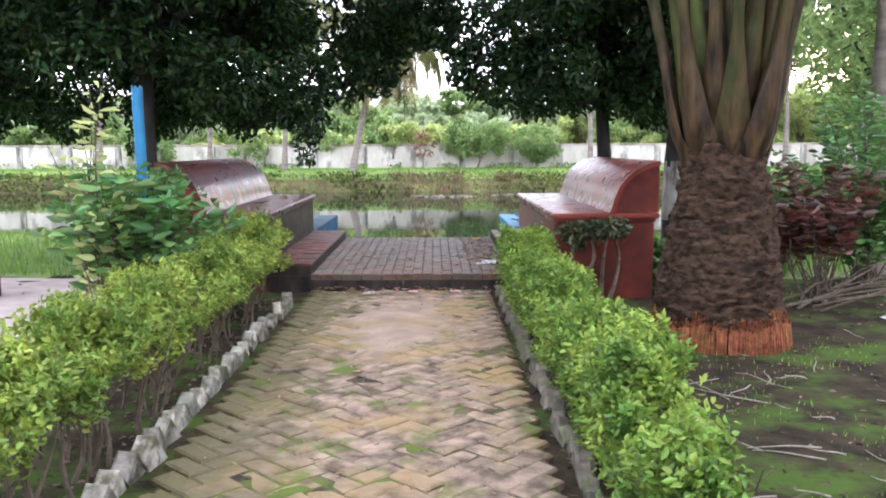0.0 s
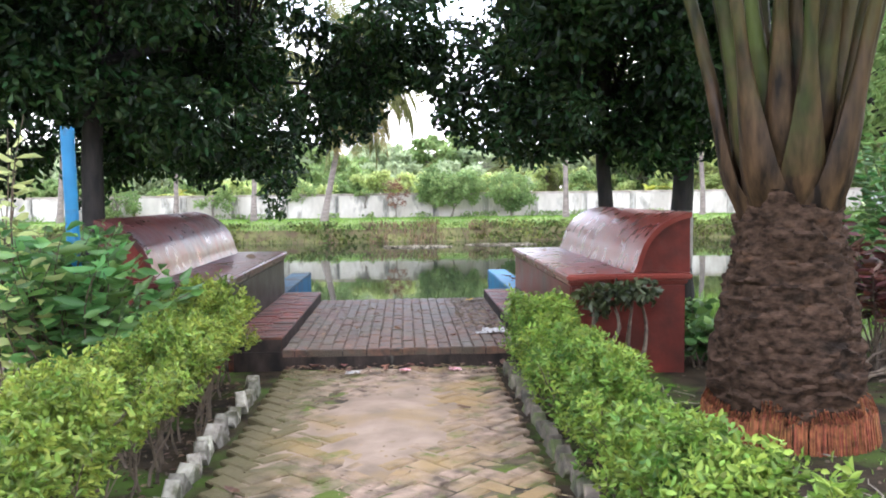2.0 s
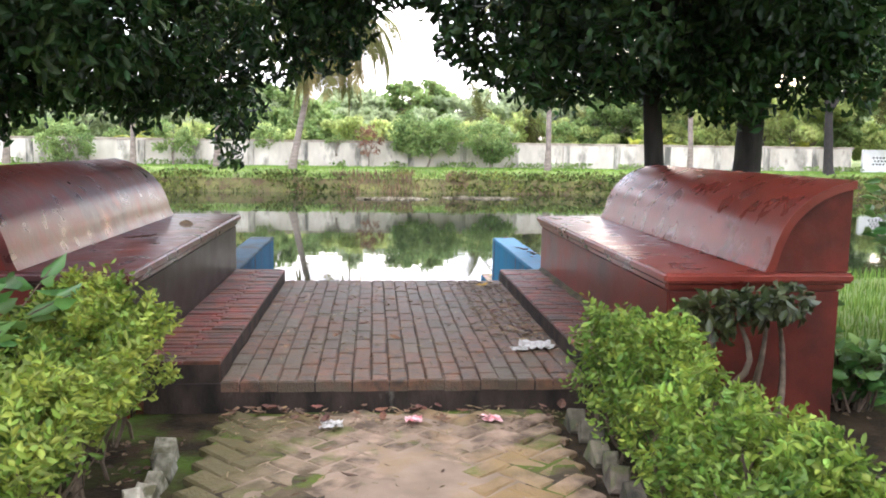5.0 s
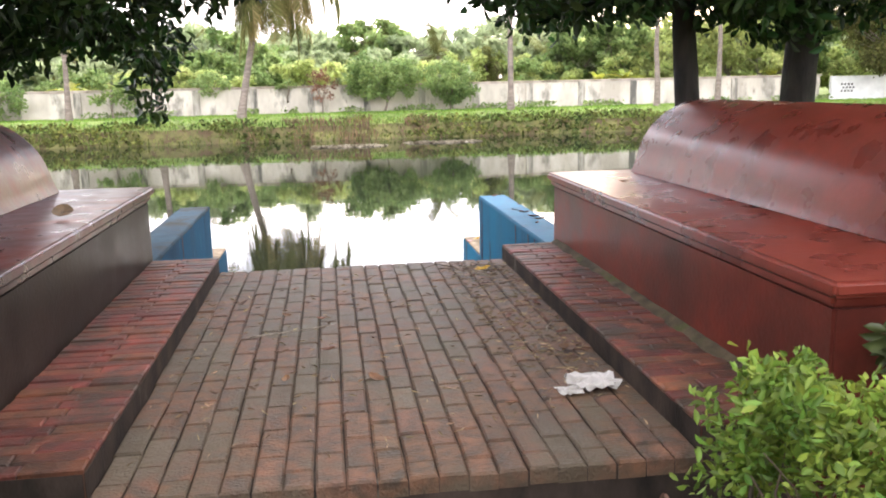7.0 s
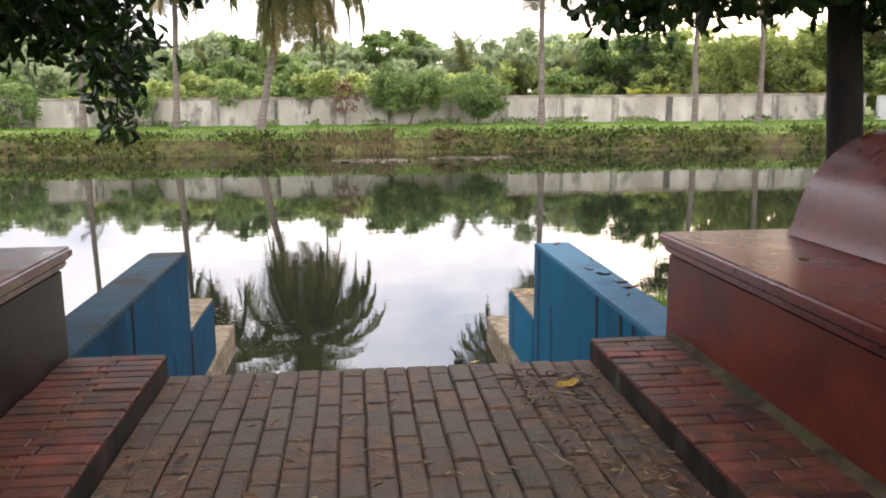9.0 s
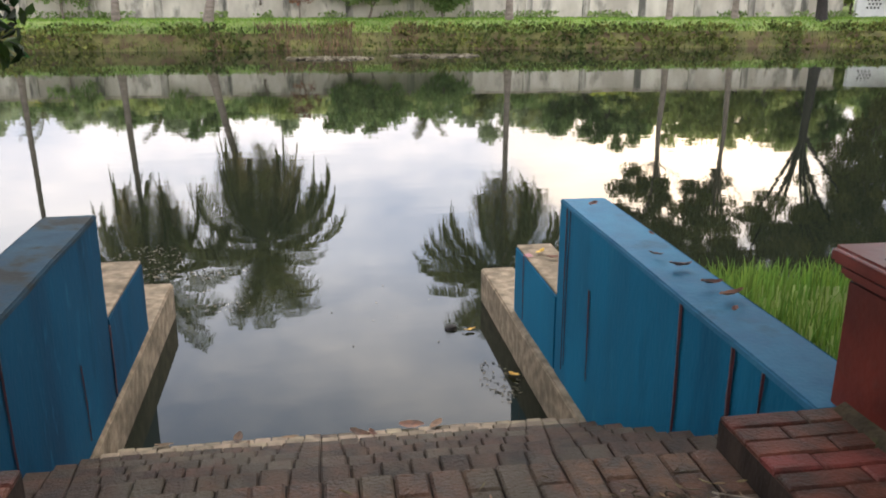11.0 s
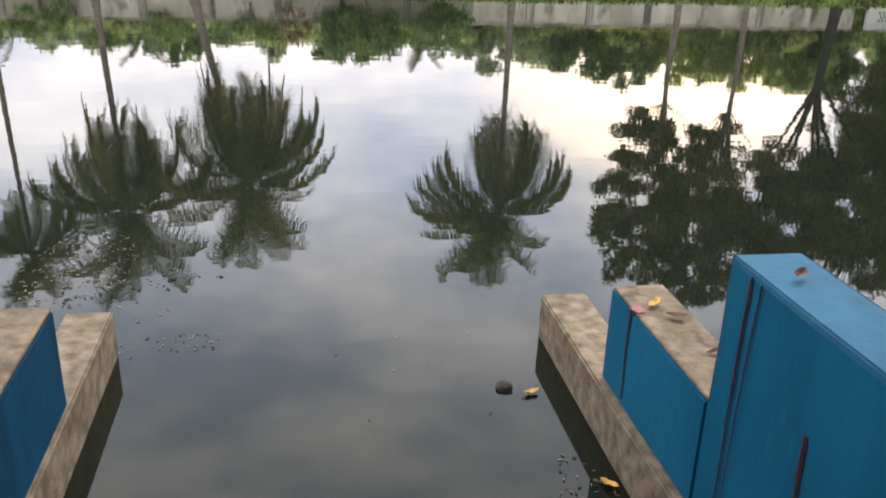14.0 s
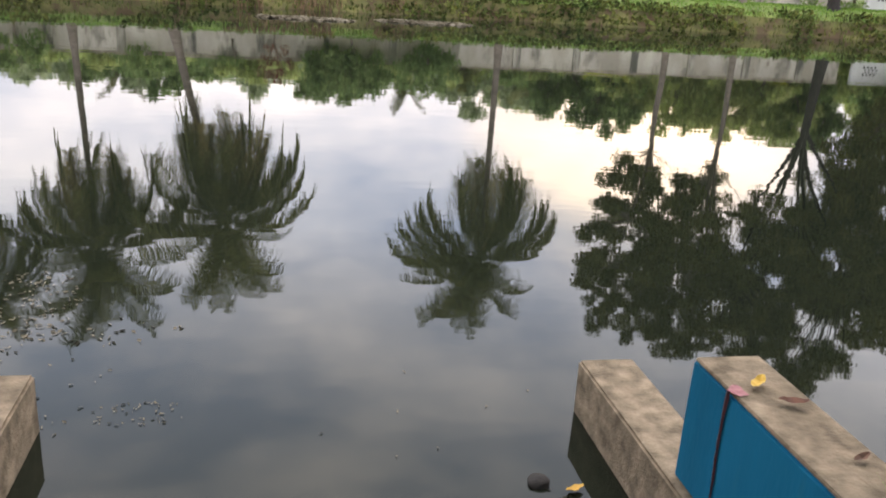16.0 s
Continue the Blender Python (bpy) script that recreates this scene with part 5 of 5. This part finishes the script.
            j = min(7, int(u * 8))
            p = pts[j].lerp(pts[j + 1], u * 8 - j)
            az = k * 2.4 + rng.uniform(-0.4, 0.4)
            d = Vector((math.cos(az), math.sin(az), 0.25))
            ps.append(p + d * leaf * 0.55)
            ds.append(d * 3)
    tubes("stem_thicket", limbs, M["stem"], e, 5)["kind"] = "stuff"
    leaves("foliage", [tuple(p) for p in ps], [tuple(d) for d in ds], leaf, leaf * wide, mat, e, seed, 0.4, 0.2, spread=0.5)
    return e


stem_shrub("shrub", -2.20, 7.15, 78, 1.0, 1.28, 0.18, M["leaf_shrub"], "leafy green shrub growing round the blue pole", 61, 20, 0.34)
stem_shrub("sapling", -2.55, 6.9, 9, 0.5, 1.95, 0.16, M["leaf_pale"], "tall pale green shoots rising beside the pole", 62, 16, 0.3)
stem_shrub("croton", 3.95, 8.2, 24, 0.68, 1.25, 0.13, M["leaf_croton"], "dark red-leaved croton bush on bare stems", 63, 30, 0.4, bare=0.45)
stem_shrub("shrub", 4.9, 9.2, 46, 1.1, 2.0, 0.12, M["leaf_shrub"], "tall leafy green shrub at the garden edge", 64, 60, 0.36)
stem_shrub("shrub", 6.2, 10.4, 46, 1.3, 2.2, 0.12, M["leaf_shrub"], "tall leafy green shrub by the bank", 65, 60, 0.36)
stem_shrub("shrub", 4.6, 10.6, 30, 0.9, 1.2, 0.16, M["leaf_shrub"], "low green shrub on the bank", 66, 26, 0.42)
stem_shrub("weed", 2.62, 8.6, 20, 0.35, 0.28, 0.14, M["leaf_shrub"], "broad weeds at the foot of the bench", 67, 9, 0.6)
stem_shrub("weed", 2.75, 9.6, 24, 0.5, 0.32, 0.14, M["leaf_shrub"], "broad weeds along the bench", 68, 9, 0.6)

# dry branches heaped below the croton
rng = random.Random(66)
for i in range(12):
    x, y, z = rng.uniform(3.7, 4.3), rng.uniform(7.6, 8.3), rng.uniform(0.1, 0.3)
    a, ln = rng.uniform(-0.8, 0.9), rng.uniform(0.5, 1.5)
    o = tubes("dead_branch", [(bend((x - 0.3, y, -0.11 + 0.02 * (i % 3)), (x + ln * math.cos(a), y + ln * math.sin(a), z), 0, 6, 0.07, 800 + i), [0.014, 0.013, 0.012, 0.010, 0.008, 0.006, 0.004])], M["stem"], None, 6)
    tagged(o, "dry fallen branch heaped under the croton", "branch", "fallen branches")

# twisted little shrub before the bench end
tw = empty("twisted_shrub", 1.72, 8.12, 0, "small twisted shrub with dark glossy leaves", "shrub")
tl = []
for i, (dx, dz) in enumerate(((-0.16, 0.52), (0.0, 0.5), (0.16, 0.55), (0.24, 0.5))):
    tl.append((bend((1.72 + dx * 0.6, 8.12, -0.16), (1.72 + dx, 8.1 + 0.03 * i, dz), 0, 9, 0.085, 90 + i), [0.027 - 0.0018 * j for j in range(10)]))
for q in tl:
    tubes("stem", [q], M["stem"], tw, 7, 0.2)
rng_n = np.random.default_rng(9)
p_, d_ = clump_points([(1.52, 8.08, 0.58, 0.14), (1.66, 8.06, 0.60, 0.14), (1.80, 8.08, 0.60, 0.14), (1.95, 8.08, 0.62, 0.15), (1.6, 8.1, 0.48, 0.11)], 4200, rng_n, 0.5)
leaves("foliage", p_, d_, 0.078, 0.042, M["leaf_dark_g"], tw, 9, 0.7, 0.15)

# trees at the garden's edge
far_tree("garden_tree", 5.6, 10.3, -0.05, 3.4, 0.12, 16, 1.6, 0.8, 4.4, "leaf_shrub", "grey-trunked tree at the garden edge", 301, 260, 0.16)
far_tree("garden_tree", 8.2, 15.2, -0.3, 2.6, 0.14, 70, 2.6, 1.9, 3.9, "leaf_far", "branching tree leaning over the pond bank", 302, 260, 0.16, bark="bark_dark")
far_tree("garden_tree", 11.5, 13.0, -0.1, 2.2, 0.15, 50, 3.0, 2.2, 3.4, "leaf_shrub", "leafy tree further along the bank", 303, 200, 0.2, bark="bark_dark")
far_tree("garden_tree", 9.0, 9.2, -0.05, 1.6, 0.12, 40, 2.2, 1.5, 2.0, "leaf_shrub", "leafy bushy tree closing the garden", 304, 240, 0.18, bark="bark_dark")


# ---------------------------------------------------------------- grass and bank plants
def scatter(x0, x1, y0, y1, count, seed, keep=None, lift=0.0):
    rng = np.random.default_rng(seed)
    out = []
    for x, y in zip(rng.uniform(x0, x1, count), rng.uniform(y0, y1, count)):
        if keep and not keep(x, y):
            continue
        z = height(x, y)
        if z > WATER - 0.05:
            out.append((x, y, z - 0.02 + lift))
    return out


def patchy(scale, cut):
    return lambda x, y: noise.noise(Vector((x * scale, y * scale, 5))) > cut


g = blades("grass", scatter(1.75, 9, 10.2, 17.0, 15000, 1), 0.17, 0.011, M["grass"])
tagged(g, "bright green grass on the near bank", "grass", kind="stuff")
g = blades("grass", scatter(1.72, 4.4, 12.2, 16.9, 9000, 11), 0.20, 0.010, M["grass"])
tagged(g, "long fresh grass beside the blue wall", "grass", kind="stuff")
g = blades("grass", scatter(-14, -2.6, 9.7, 17.0, 20000, 2), 0.16, 0.013, M["grass"])
tagged(g, "bright green grass on the near bank", "grass", kind="stuff")
g = blades("grass", scatter(1.35, 7, 2.5, 10.2, 6500, 3, patchy(1.1, 0.08)), 0.05, 0.008, M["grass"])
tagged(g, "thin patchy turf among the bare soil", "grass", kind="stuff")
g = blades("grass", scatter(-34, 42, 50.3, 55.0, 46000, 4), 0.12, 0.04, M["grass"])
tagged(g, "bright grass strip below the far wall", "grass", kind="stuff")
g = blades("weeds", scatter(-34, 42, 49.0, 50.9, 9000, 5), 0.2, 0.05, M["weed"])
tagged(g, "rank weeds along the far waterline", "weeds", kind="stuff")
g = blades("weeds", scatter(-4.5, 5.5, 49.2, 51.0, 1500, 6, patchy(0.5, -0.05)), 0.36, 0.05, M["dry"])
tagged(g, "brown withered weeds on the far bank", "weeds", kind="stuff")
pts = np.array(scatter(-34, 42, 49.2, 50.9, 6500, 7, patchy(0.45, -0.1)))
pts[:, 2] += np.random.default_rng(1).uniform(0.03, 0.28, len(pts))
g = leaves("bank_plants", pts, np.tile([0, -0.5, 0.6], (len(pts), 1)), 0.24, 0.13, M["weed"], None, 7, 0.1)
tagged(g, "leafy creeping plants hanging to the far water", "plants", kind="stuff")
pts = np.array(scatter(-34, 30, 54.2, 55.05, 3500, 8, patchy(0.5, 0.0)))
pts[:, 2] += np.random.default_rng(2).uniform(0.05, 0.38, len(pts))
g = leaves("wall_foot_plants", pts, np.tile([0, -0.3, 0.8], (len(pts), 1)), 0.2, 0.11, M["leaf_far"], None, 8, 0.1)
tagged(g, "low green plants along the wall foot", "plants", kind="stuff")


# ---------------------------------------------------------------- litter, leaves and floating things
def leaf_thing(name, length, width, mat, seed):
    rng = random.Random(seed)
    v, f = [], []
    for i in range(7):
        t = i / 6
        w = width * math.sin(math.pi * (0.06 + 0.9 * t)) ** 0.8
        z = 0.25 * length * (t - 0.5) ** 2 * 2 + rng.uniform(0, 0.05) * length
        c = length * (t - 0.5)
        v += [(c, -w / 2, z + 0.18 * w + rng.uniform(0, 0.1) * w), (c, 0, z), (c, w / 2, z + 0.18 * w + rng.uniform(0, 0.2) * w)]
        if i:
            a = (i - 1) * 3
            f += [(a, a + 1, a + 4, a + 3), (a + 1, a + 2, a + 5, a + 4)]
    me = bpy.data.meshes.new(name)
    me.from_pydata(v, [], f)
    me.materials.append(mat)
    return me


DEAD = [leaf_thing("fallen_leaf", 0.085, 0.036, M["litter"], 1), leaf_thing("fallen_leaf", 0.10, 0.045, M["litter_red"], 2), leaf_thing("fallen_leaf", 0.07, 0.028, M["litter"], 3)]
PALE = leaf_thing("fallen_leaf", 0.10, 0.045, M["twig"], 6)
YELLOW = leaf_thing("fallen_leaf", 0.11, 0.05, M["yellow"], 4)


def drop(me, x, y, z, turn, label, size=1.0):
    o = new("fallen_leaf", me)
    o.matrix_world = pose(x, y, z + 0.006 * size, 11 * math.sin(turn * 1.7), 9 * math.cos(turn * 2.3), turn) @ Matrix.Diagonal((size, size, size * (0.45 if size > 1.4 else 1), 1))
    return tagged(o, label, "leaf", "fallen leaves")


rng = random.Random(14)
for i in range(30):
    drop(DEAD[i % 3], rng.uniform(-0.95, 0.95), rng.uniform(8.6, 11.7), 0.148, rng.uniform(0, 360), "small dry brown leaf on the brick landing", rng.uniform(0.5, 0.95))
for i in range(52):
    drop(DEAD[i % 3], rng.uniform(-0.9, 0.9) if i % 3 else rng.uniform(-0.95, -0.5), rng.uniform(8.08, 8.34), 0.012, rng.uniform(0, 360), "dry rusty leaf swept against the step", rng.uniform(0.5, 1.1))
for i in range(20):
    drop(DEAD[i % 3], rng.uniform(-1.25, 1.25), rng.uniform(14.05, 14.33), -1.118, rng.uniform(0, 360), "dry leaf on the lowest pond step", rng.uniform(0.8, 1.7))
for i in range(14):
    drop(DEAD[i % 3], rng.uniform(-0.9, 0.8), rng.uniform(3.5, 8.0), 0.012, rng.uniform(0, 360), "dry leaf on the brick path", rng.uniform(0.5, 1.0))
for x, y, s in ((1.47, 13.15, 1.2), (1.50, 12.9, 1.1), (1.43, 13.35, 0.7), (1.52, 12.75, 1.2), (1.45, 14.35, 0.8), (1.55, 13.7, 0.6), (1.46, 12.6, 0.6)):
    drop(DEAD[1], x, y, 0.25, 140 * x * y, "curled dark dry leaf on the blue wall top", s)
for i in range(16):
    x, y = rng.uniform(-6.5, -3.0), rng.uniform(6.6, 9.0)
    drop(DEAD[i % 3], x, y, height(x, y) + 0.035, rng.uniform(0, 360), "dry brown leaf on the sandy track", rng.uniform(0.8, 1.4))
drop(YELLOW, 1.45, 15.45, -0.388, 40, "yellow fallen leaf on the bare concrete top", 0.9)
drop(DEAD[1], 1.50, 15.30, -0.388, 150, "curled brown leaf on the bare concrete top", 1.0)
drop(DEAD[0], 1.52, 14.95, -0.388, 15, "brown leaf on the bare concrete top", 0.8)
drop(YELLOW, 0.78, 11.37, 0.148, 20, "bright yellow leaf on the landing", 1.1)
drop(DEAD[1], 0.85, 9.57, 0.15, 60, "large rust-coloured leaf on the landing", 1.6)
drop(DEAD[0], 1.62, 11.0, 0.75, 30, "brown leaf lying on the bench seat", 1.1)
drop(DEAD[0], -1.62, 10.55, 0.743, 100, "dark curled leaf lying on the bench seat", 3.0)
drop(PALE, -1.75, 9.75, 0.743, 10, "pale curled leaf lying on the bench seat", 2.2)
drop(YELLOW, 1.20, 15.15, WATER + 0.004, 120, "yellow leaf floating by the plinth", 1.0)
drop(YELLOW, 1.04, 16.04, WATER + 0.004, 200, "pale leaf floating on the pond", 0.9)


def crumple(name, x, y, z, size, mat, label, seed, flat=0.35):
    bm = bmesh.new()
    bmesh.ops.create_grid(bm, x_segments=9, y_segments=9, size=size)
    for v in bm.verts:
        n = noise.noise_vector(v.co * (2.2 / size) + Vector((seed, 0, 0)))
        v.co += Vector((n.x * 0.35, n.y * 0.35, abs(n.z) * flat * 2)) * size
        v.co += Vector((x, y, z))
    o = part(name, bm, mat)
    return tagged(o, label, "litter")


crumple("crumpled_paper", 0.84, 9.13, 0.147, 0.10, M["paper"], "crumpled wet white paper on the landing", 3)
crumple("crumpled_paper", 0.72, 9.05, 0.147, 0.05, M["paper"], "torn scrap of white paper on the landing", 5)
crumple("paper_scrap", -0.39, 8.05, 0.01, 0.055, M["paper"], "white paper scrap at the foot of the step", 7)
crumple("paper_scrap", 4.16, 7.27, -0.10, 0.06, M["paper"], "white paper scrap on the mossy soil", 15)
crumple("wrapper", 0.02, 8.12, 0.01, 0.045, M["pink"], "pink and white wrapper at the foot of the step", 9)
crumple("wrapper", 0.42, 8.12, 0.01, 0.05, M["pink"], "pale pink wrapper at the foot of the step", 11)

fl = bmesh.new()
bmesh.ops.create_icosphere(fl, subdivisions=3, radius=0.055)
for v in fl.verts:
    v.co += Vector(noise.noise_vector(v.co * 18)) * 0.016
    v.co = Vector((0.89 + v.co.x, 16.12 + v.co.y, WATER + 0.004 + v.co.z * 0.5))
tagged(part("floating_husk", fl, M["bark_dark"], smooth=True), "dark rotten husk floating on the pond", "husk")


def raft(x, y, rx, ry, count, size, seed, label, mat="scum"):
    rng = np.random.default_rng(seed)
    r = np.sqrt(rng.random(count))
    a = rng.uniform(0, 2 * math.pi, count)
    p = np.stack([x + rx * r * np.cos(a), y + ry * r * np.sin(a), np.full(count, WATER + 0.006)], 1)
    keep = [noise.noise(Vector((q[0] * 6 / max(rx, ry), q[1] * 6 / max(rx, ry), seed))) > -0.15 for q in p]
    p = p[np.array(keep)]
    w = rng.normal(0, 1, (len(p), 3)) * np.array([1, 1, 0.0])
    o = leaves("floating_scum", p, w, size * 4.0, size * 1.3, M[mat], None, seed, 0.0, 0.02, spread=0.03)
    return tagged(o, label, "scum", kind="stuff")


raft(-0.97, 16.88, 0.26, 0.12, 80, 0.006, 1, "thin raft of pale scum on the pond")
raft(-1.95, 18.2, 0.42, 0.75, 380, 0.0085, 2, "rotting leaf scum floating by the left wall")
raft(-3.9, 17.4, 0.55, 0.5, 420, 0.02, 8, "pale mat of rotting leaves floating beyond the wall")
raft(-1.35, 17.9, 0.5, 0.2, 60, 0.011, 9, "leaf bits drifting off the scum")
raft(-1.35, 17.2, 0.35, 0.5, 24, 0.007, 3, "scattered scum on the pond")
raft(1.08, 15.1, 0.14, 0.35, 110, 0.008, 4, "floating bits and leaves along the plinth")
raft(0.35, 16.6, 0.8, 1.0, 14, 0.006, 5, "specks floating on the pond")
raft(0.65, 44.4, 1.7, 0.45, 420, 0.12, 6, "pale mat of floating plants near the far bank")
raft(5.1, 45.4, 1.75, 0.45, 420, 0.12, 7, "pale mat of floating plants near the far bank")

# dead twigs and flakes of leaf litter on the soil
rng = random.Random(52)
for i in range(64):
    x, y, a, ln = rng.gauss(2.4, 0.8), rng.uniform(3.0, 7.6), rng.gauss(2.6, 1.0), rng.uniform(0.08, 0.45)
    x = max(1.45, x)
    z = height(x, y) + 0.008
    d = Vector((math.cos(a), math.sin(a), 0)) * ln
    o = tubes("twig", [(bend((x, y, z), (x + d.x, y + d.y, z + 0.012), 0, 4, 0.02, i), [0.005, 0.005, 0.004, 0.003, 0.002])], M["twig"], None, 5)
    tagged(o, "pale dead twig on the mossy soil", "twig", "dead twigs")
for i, (x, y, a, ln) in enumerate(((-0.55, 4.9, 5.5, 0.2), (-0.65, 10.1, 0.3, 0.45), (0.6, 10.6, 2.0, 0.2), (0.85, 9.9, 1.2, 0.16))):
    z = 0.012 if y < 8 else 0.15
    d = Vector((math.cos(a), math.sin(a), 0)) * ln
    o = tubes("twig", [(bend((x, y, z), (x + d.x, y + d.y, z + 0.006), 0, 4, 0.015, i + 40), [0.004, 0.004, 0.003, 0.003, 0.002])], M["twig"], None, 5)
    tagged(o, "thin dead twig lying on the bricks", "twig", "dead twigs")
for i in range(12):
    x, y, a, ln = rng.uniform(0.62, 0.95), rng.uniform(11.15, 11.65), rng.uniform(0, 6.28), rng.uniform(0.1, 0.3)
    d = Vector((math.cos(a), 0.5 * math.sin(a), 0)) * ln
    o = tubes("twig", [(bend((x, y, 0.152), (min(0.97, x + d.x), min(11.75, y + d.y), 0.158), -0.02, 7, 0.05, i + 70), [0.004, 0.004, 0.004, 0.003, 0.003, 0.003, 0.002, 0.002])], M["stem" if i % 2 else "twig"], None, 5)
    tagged(o, "tangled dry vine stem on the brick landing", "twig", "dead twigs")
tuft = blades("grass_tuft", [(1.40 + 0.012 * i, 14.66 + 0.01 * (i % 3), -0.398) for i in range(14)], 0.10, 0.007, M["grass"], None, 31, 0.8)
tagged(tuft, "small grass tuft rooted in the wall joint", "grass", kind="stuff")
pts = np.array(scatter(1.3, 6.5, 2.8, 10.0, 1300, 21) + scatter(-1.75, -1.1, 0.5, 8.0, 900, 22) + scatter(0.8, 1.3, 0.5, 8.1, 700, 23) + scatter(-6, -1.7, 1.5, 6.0, 1200, 24))
pts[:, 2] += 0.022
g = leaves("leaf_litter", pts, np.tile([0, 0, 0.0], (len(pts), 1)) + np.random.default_rng(3).normal(0, 1, (len(pts), 3)) * np.array([1, 1, 0.05]), 0.045, 0.022, M["flake_dark"], None, 24, 0.0, 0.15, spread=0.12)
tagged(g, "scattered brown leaf litter on the soil", "leaf litter", kind="stuff")
pts = np.array([(x, y, 0.150) for x, y in np.random.default_rng(6).uniform((0.55, 9.3), (0.98, 11.6), (520, 2))] + [(x, y, 0.150) for x, y in np.random.default_rng(7).uniform((-0.98, 8.6), (0.98, 11.7), (320, 2))] + [(x, y, 0.008) for x, y in np.random.default_rng(8).uniform((-0.95, 7.95), (0.85, 8.36), (240, 2))])
pts = np.concatenate([pts, [(x, y, 0.006) for x, y in np.random.default_rng(10).uniform((-0.95, 3.3), (0.80, 8.0), (260, 2))]])
g = leaves("leaf_litter", pts, np.random.default_rng(4).normal(0, 1, (len(pts), 3)) * np.array([1, 1, 0.03]), 0.042, 0.007, M["flake"], None, 25, 0.0, 0.1, spread=0.08)
tagged(g, "straw and leaf bits on the brick landing", "leaf litter", kind="stuff")

# ---------------------------------------------------------------- bricks
rng = random.Random(40)
plat_full = brick_mesh("brick", 0.2375, 0.0955, 0.062, M["brick"], 0.008)
plat_half = brick_mesh("brick", 0.1155, 0.0955, 0.062, M["brick"], 0.008)
for c in range(20):
    x = -0.95 + c * 0.1
    y = 8.40
    first = c % 2 == 0
    while y < 11.77:
        me, ln = (plat_half, 0.12) if first else (plat_full, 0.242)
        if y + ln > 11.83:
            me, ln = plat_half, 0.12
        o = new("brick", me)
        o.matrix_world = pose(x + rng.uniform(-0.003, 0.003), y + ln / 2, 0.142 + rng.uniform(-0.004, 0.003), rng.uniform(-0.6, 0.6), rng.uniform(-0.6, 0.6), 90 + rng.uniform(-1, 1))
        o.parent = platform
        y += ln
        first = False

for thing, x0, x1, s in ((bpy.data.objects["kerb_left"], -1.45, -1.0, -1), (bpy.data.objects["kerb_right"], 1.0, 1.40, 1)):
    wide = x1 - x0
    long_, short = 0.25, wide - 0.25
    ka = brick_mesh("brick", long_ - 0.006, 0.075, 0.12, M["brick_kerb"], 0.006)
    kb = brick_mesh("brick", short - 0.006, 0.075, 0.12, M["brick_kerb"], 0.006)
    for i in range(42):
        y = kerb_y0 + 0.04 + i * 0.0802
        a = x0 + s * 0.0
        inner = -1.0 if s < 0 else 1.0
        first, second = (ka, kb) if i % 2 else (kb, ka)
        w1 = long_ if i % 2 else short
        for me, cx in ((first, inner + s * w1 / 2), (second, inner + s * (w1 + (wide - w1) / 2))):
            o = new("brick", me)
            o.matrix_world = pose(cx, y, 0.243 + rng.uniform(-0.004, 0.004), rng.uniform(-1, 1), rng.uniform(-0.6, 0.6), rng.uniform(-1, 1))
            o.parent = thing

for s, y0, top in stair[:7]:
    deep = M["brick_dry"] if top < -0.9 else M["brick_damp"]
    fa = brick_mesh("brick", 0.232, 0.094, 0.09, deep)
    fb = brick_mesh("brick", 0.122, 0.094, 0.09, deep)
    for c in range(27):
        x = -1.395 + 0.0495 + c * 0.099
        for me, yy in ((fa, y0 + 0.118), (fb, y0 + 0.301)) if c % 2 else ((fb, y0 + 0.063), (fa, y0 + 0.246)):
            o = new("brick", me)
            o.matrix_world = pose(x, yy, top + rng.uniform(-0.005, 0.004), rng.uniform(-0.9, 0.9), rng.uniform(-0.9, 0.9), 90 + rng.uniform(-0.8, 0.8))
            o.parent = s

# herringbone path
U = 0.119
paver = brick_mesh("brick", 2 * U - 0.007, U - 0.009, 0.06, M["paver"], 0.010)
rest_v, rest_f = [], []
turn = pose(0, 0, 0, 0, 0, 45)
for i in range(-70, 70):
    for j in range(-70, 70):
        k = (i - j) % 4
        if k == 0:
            c, rot = Vector(((i + 1) * U, (j + 0.5) * U, 0)), 45
        elif k == 3:
            c, rot = Vector(((i + 0.5) * U, (j + 1) * U, 0)), 135
        else:
            continue
        w = turn @ c
        x, y = w.x - 0.07, w.y + 5.0
        if not (-0.93 < x < 0.76 and 2.2 < y < 8.26):
            continue
        m = pose(x, y, rng.uniform(-0.009, 0.005), rng.uniform(-4.0, 4.0), rng.uniform(-2.6, 2.6), rot + rng.uniform(-2.5, 2.5))
        if y > 3.45:
            o = new("brick", paver)
            o.matrix_world = m
            o.parent = path
        else:
            b0 = len(rest_v)
            rest_v += [m @ v.co for v in paver.vertices]
            rest_f += [tuple(b0 + q for q in p.vertices) for p in paver.polygons]
rest = mesh_object("brick_rest", rest_v, rest_f, M["paver"], path)
rest["kind"] = "stuff"
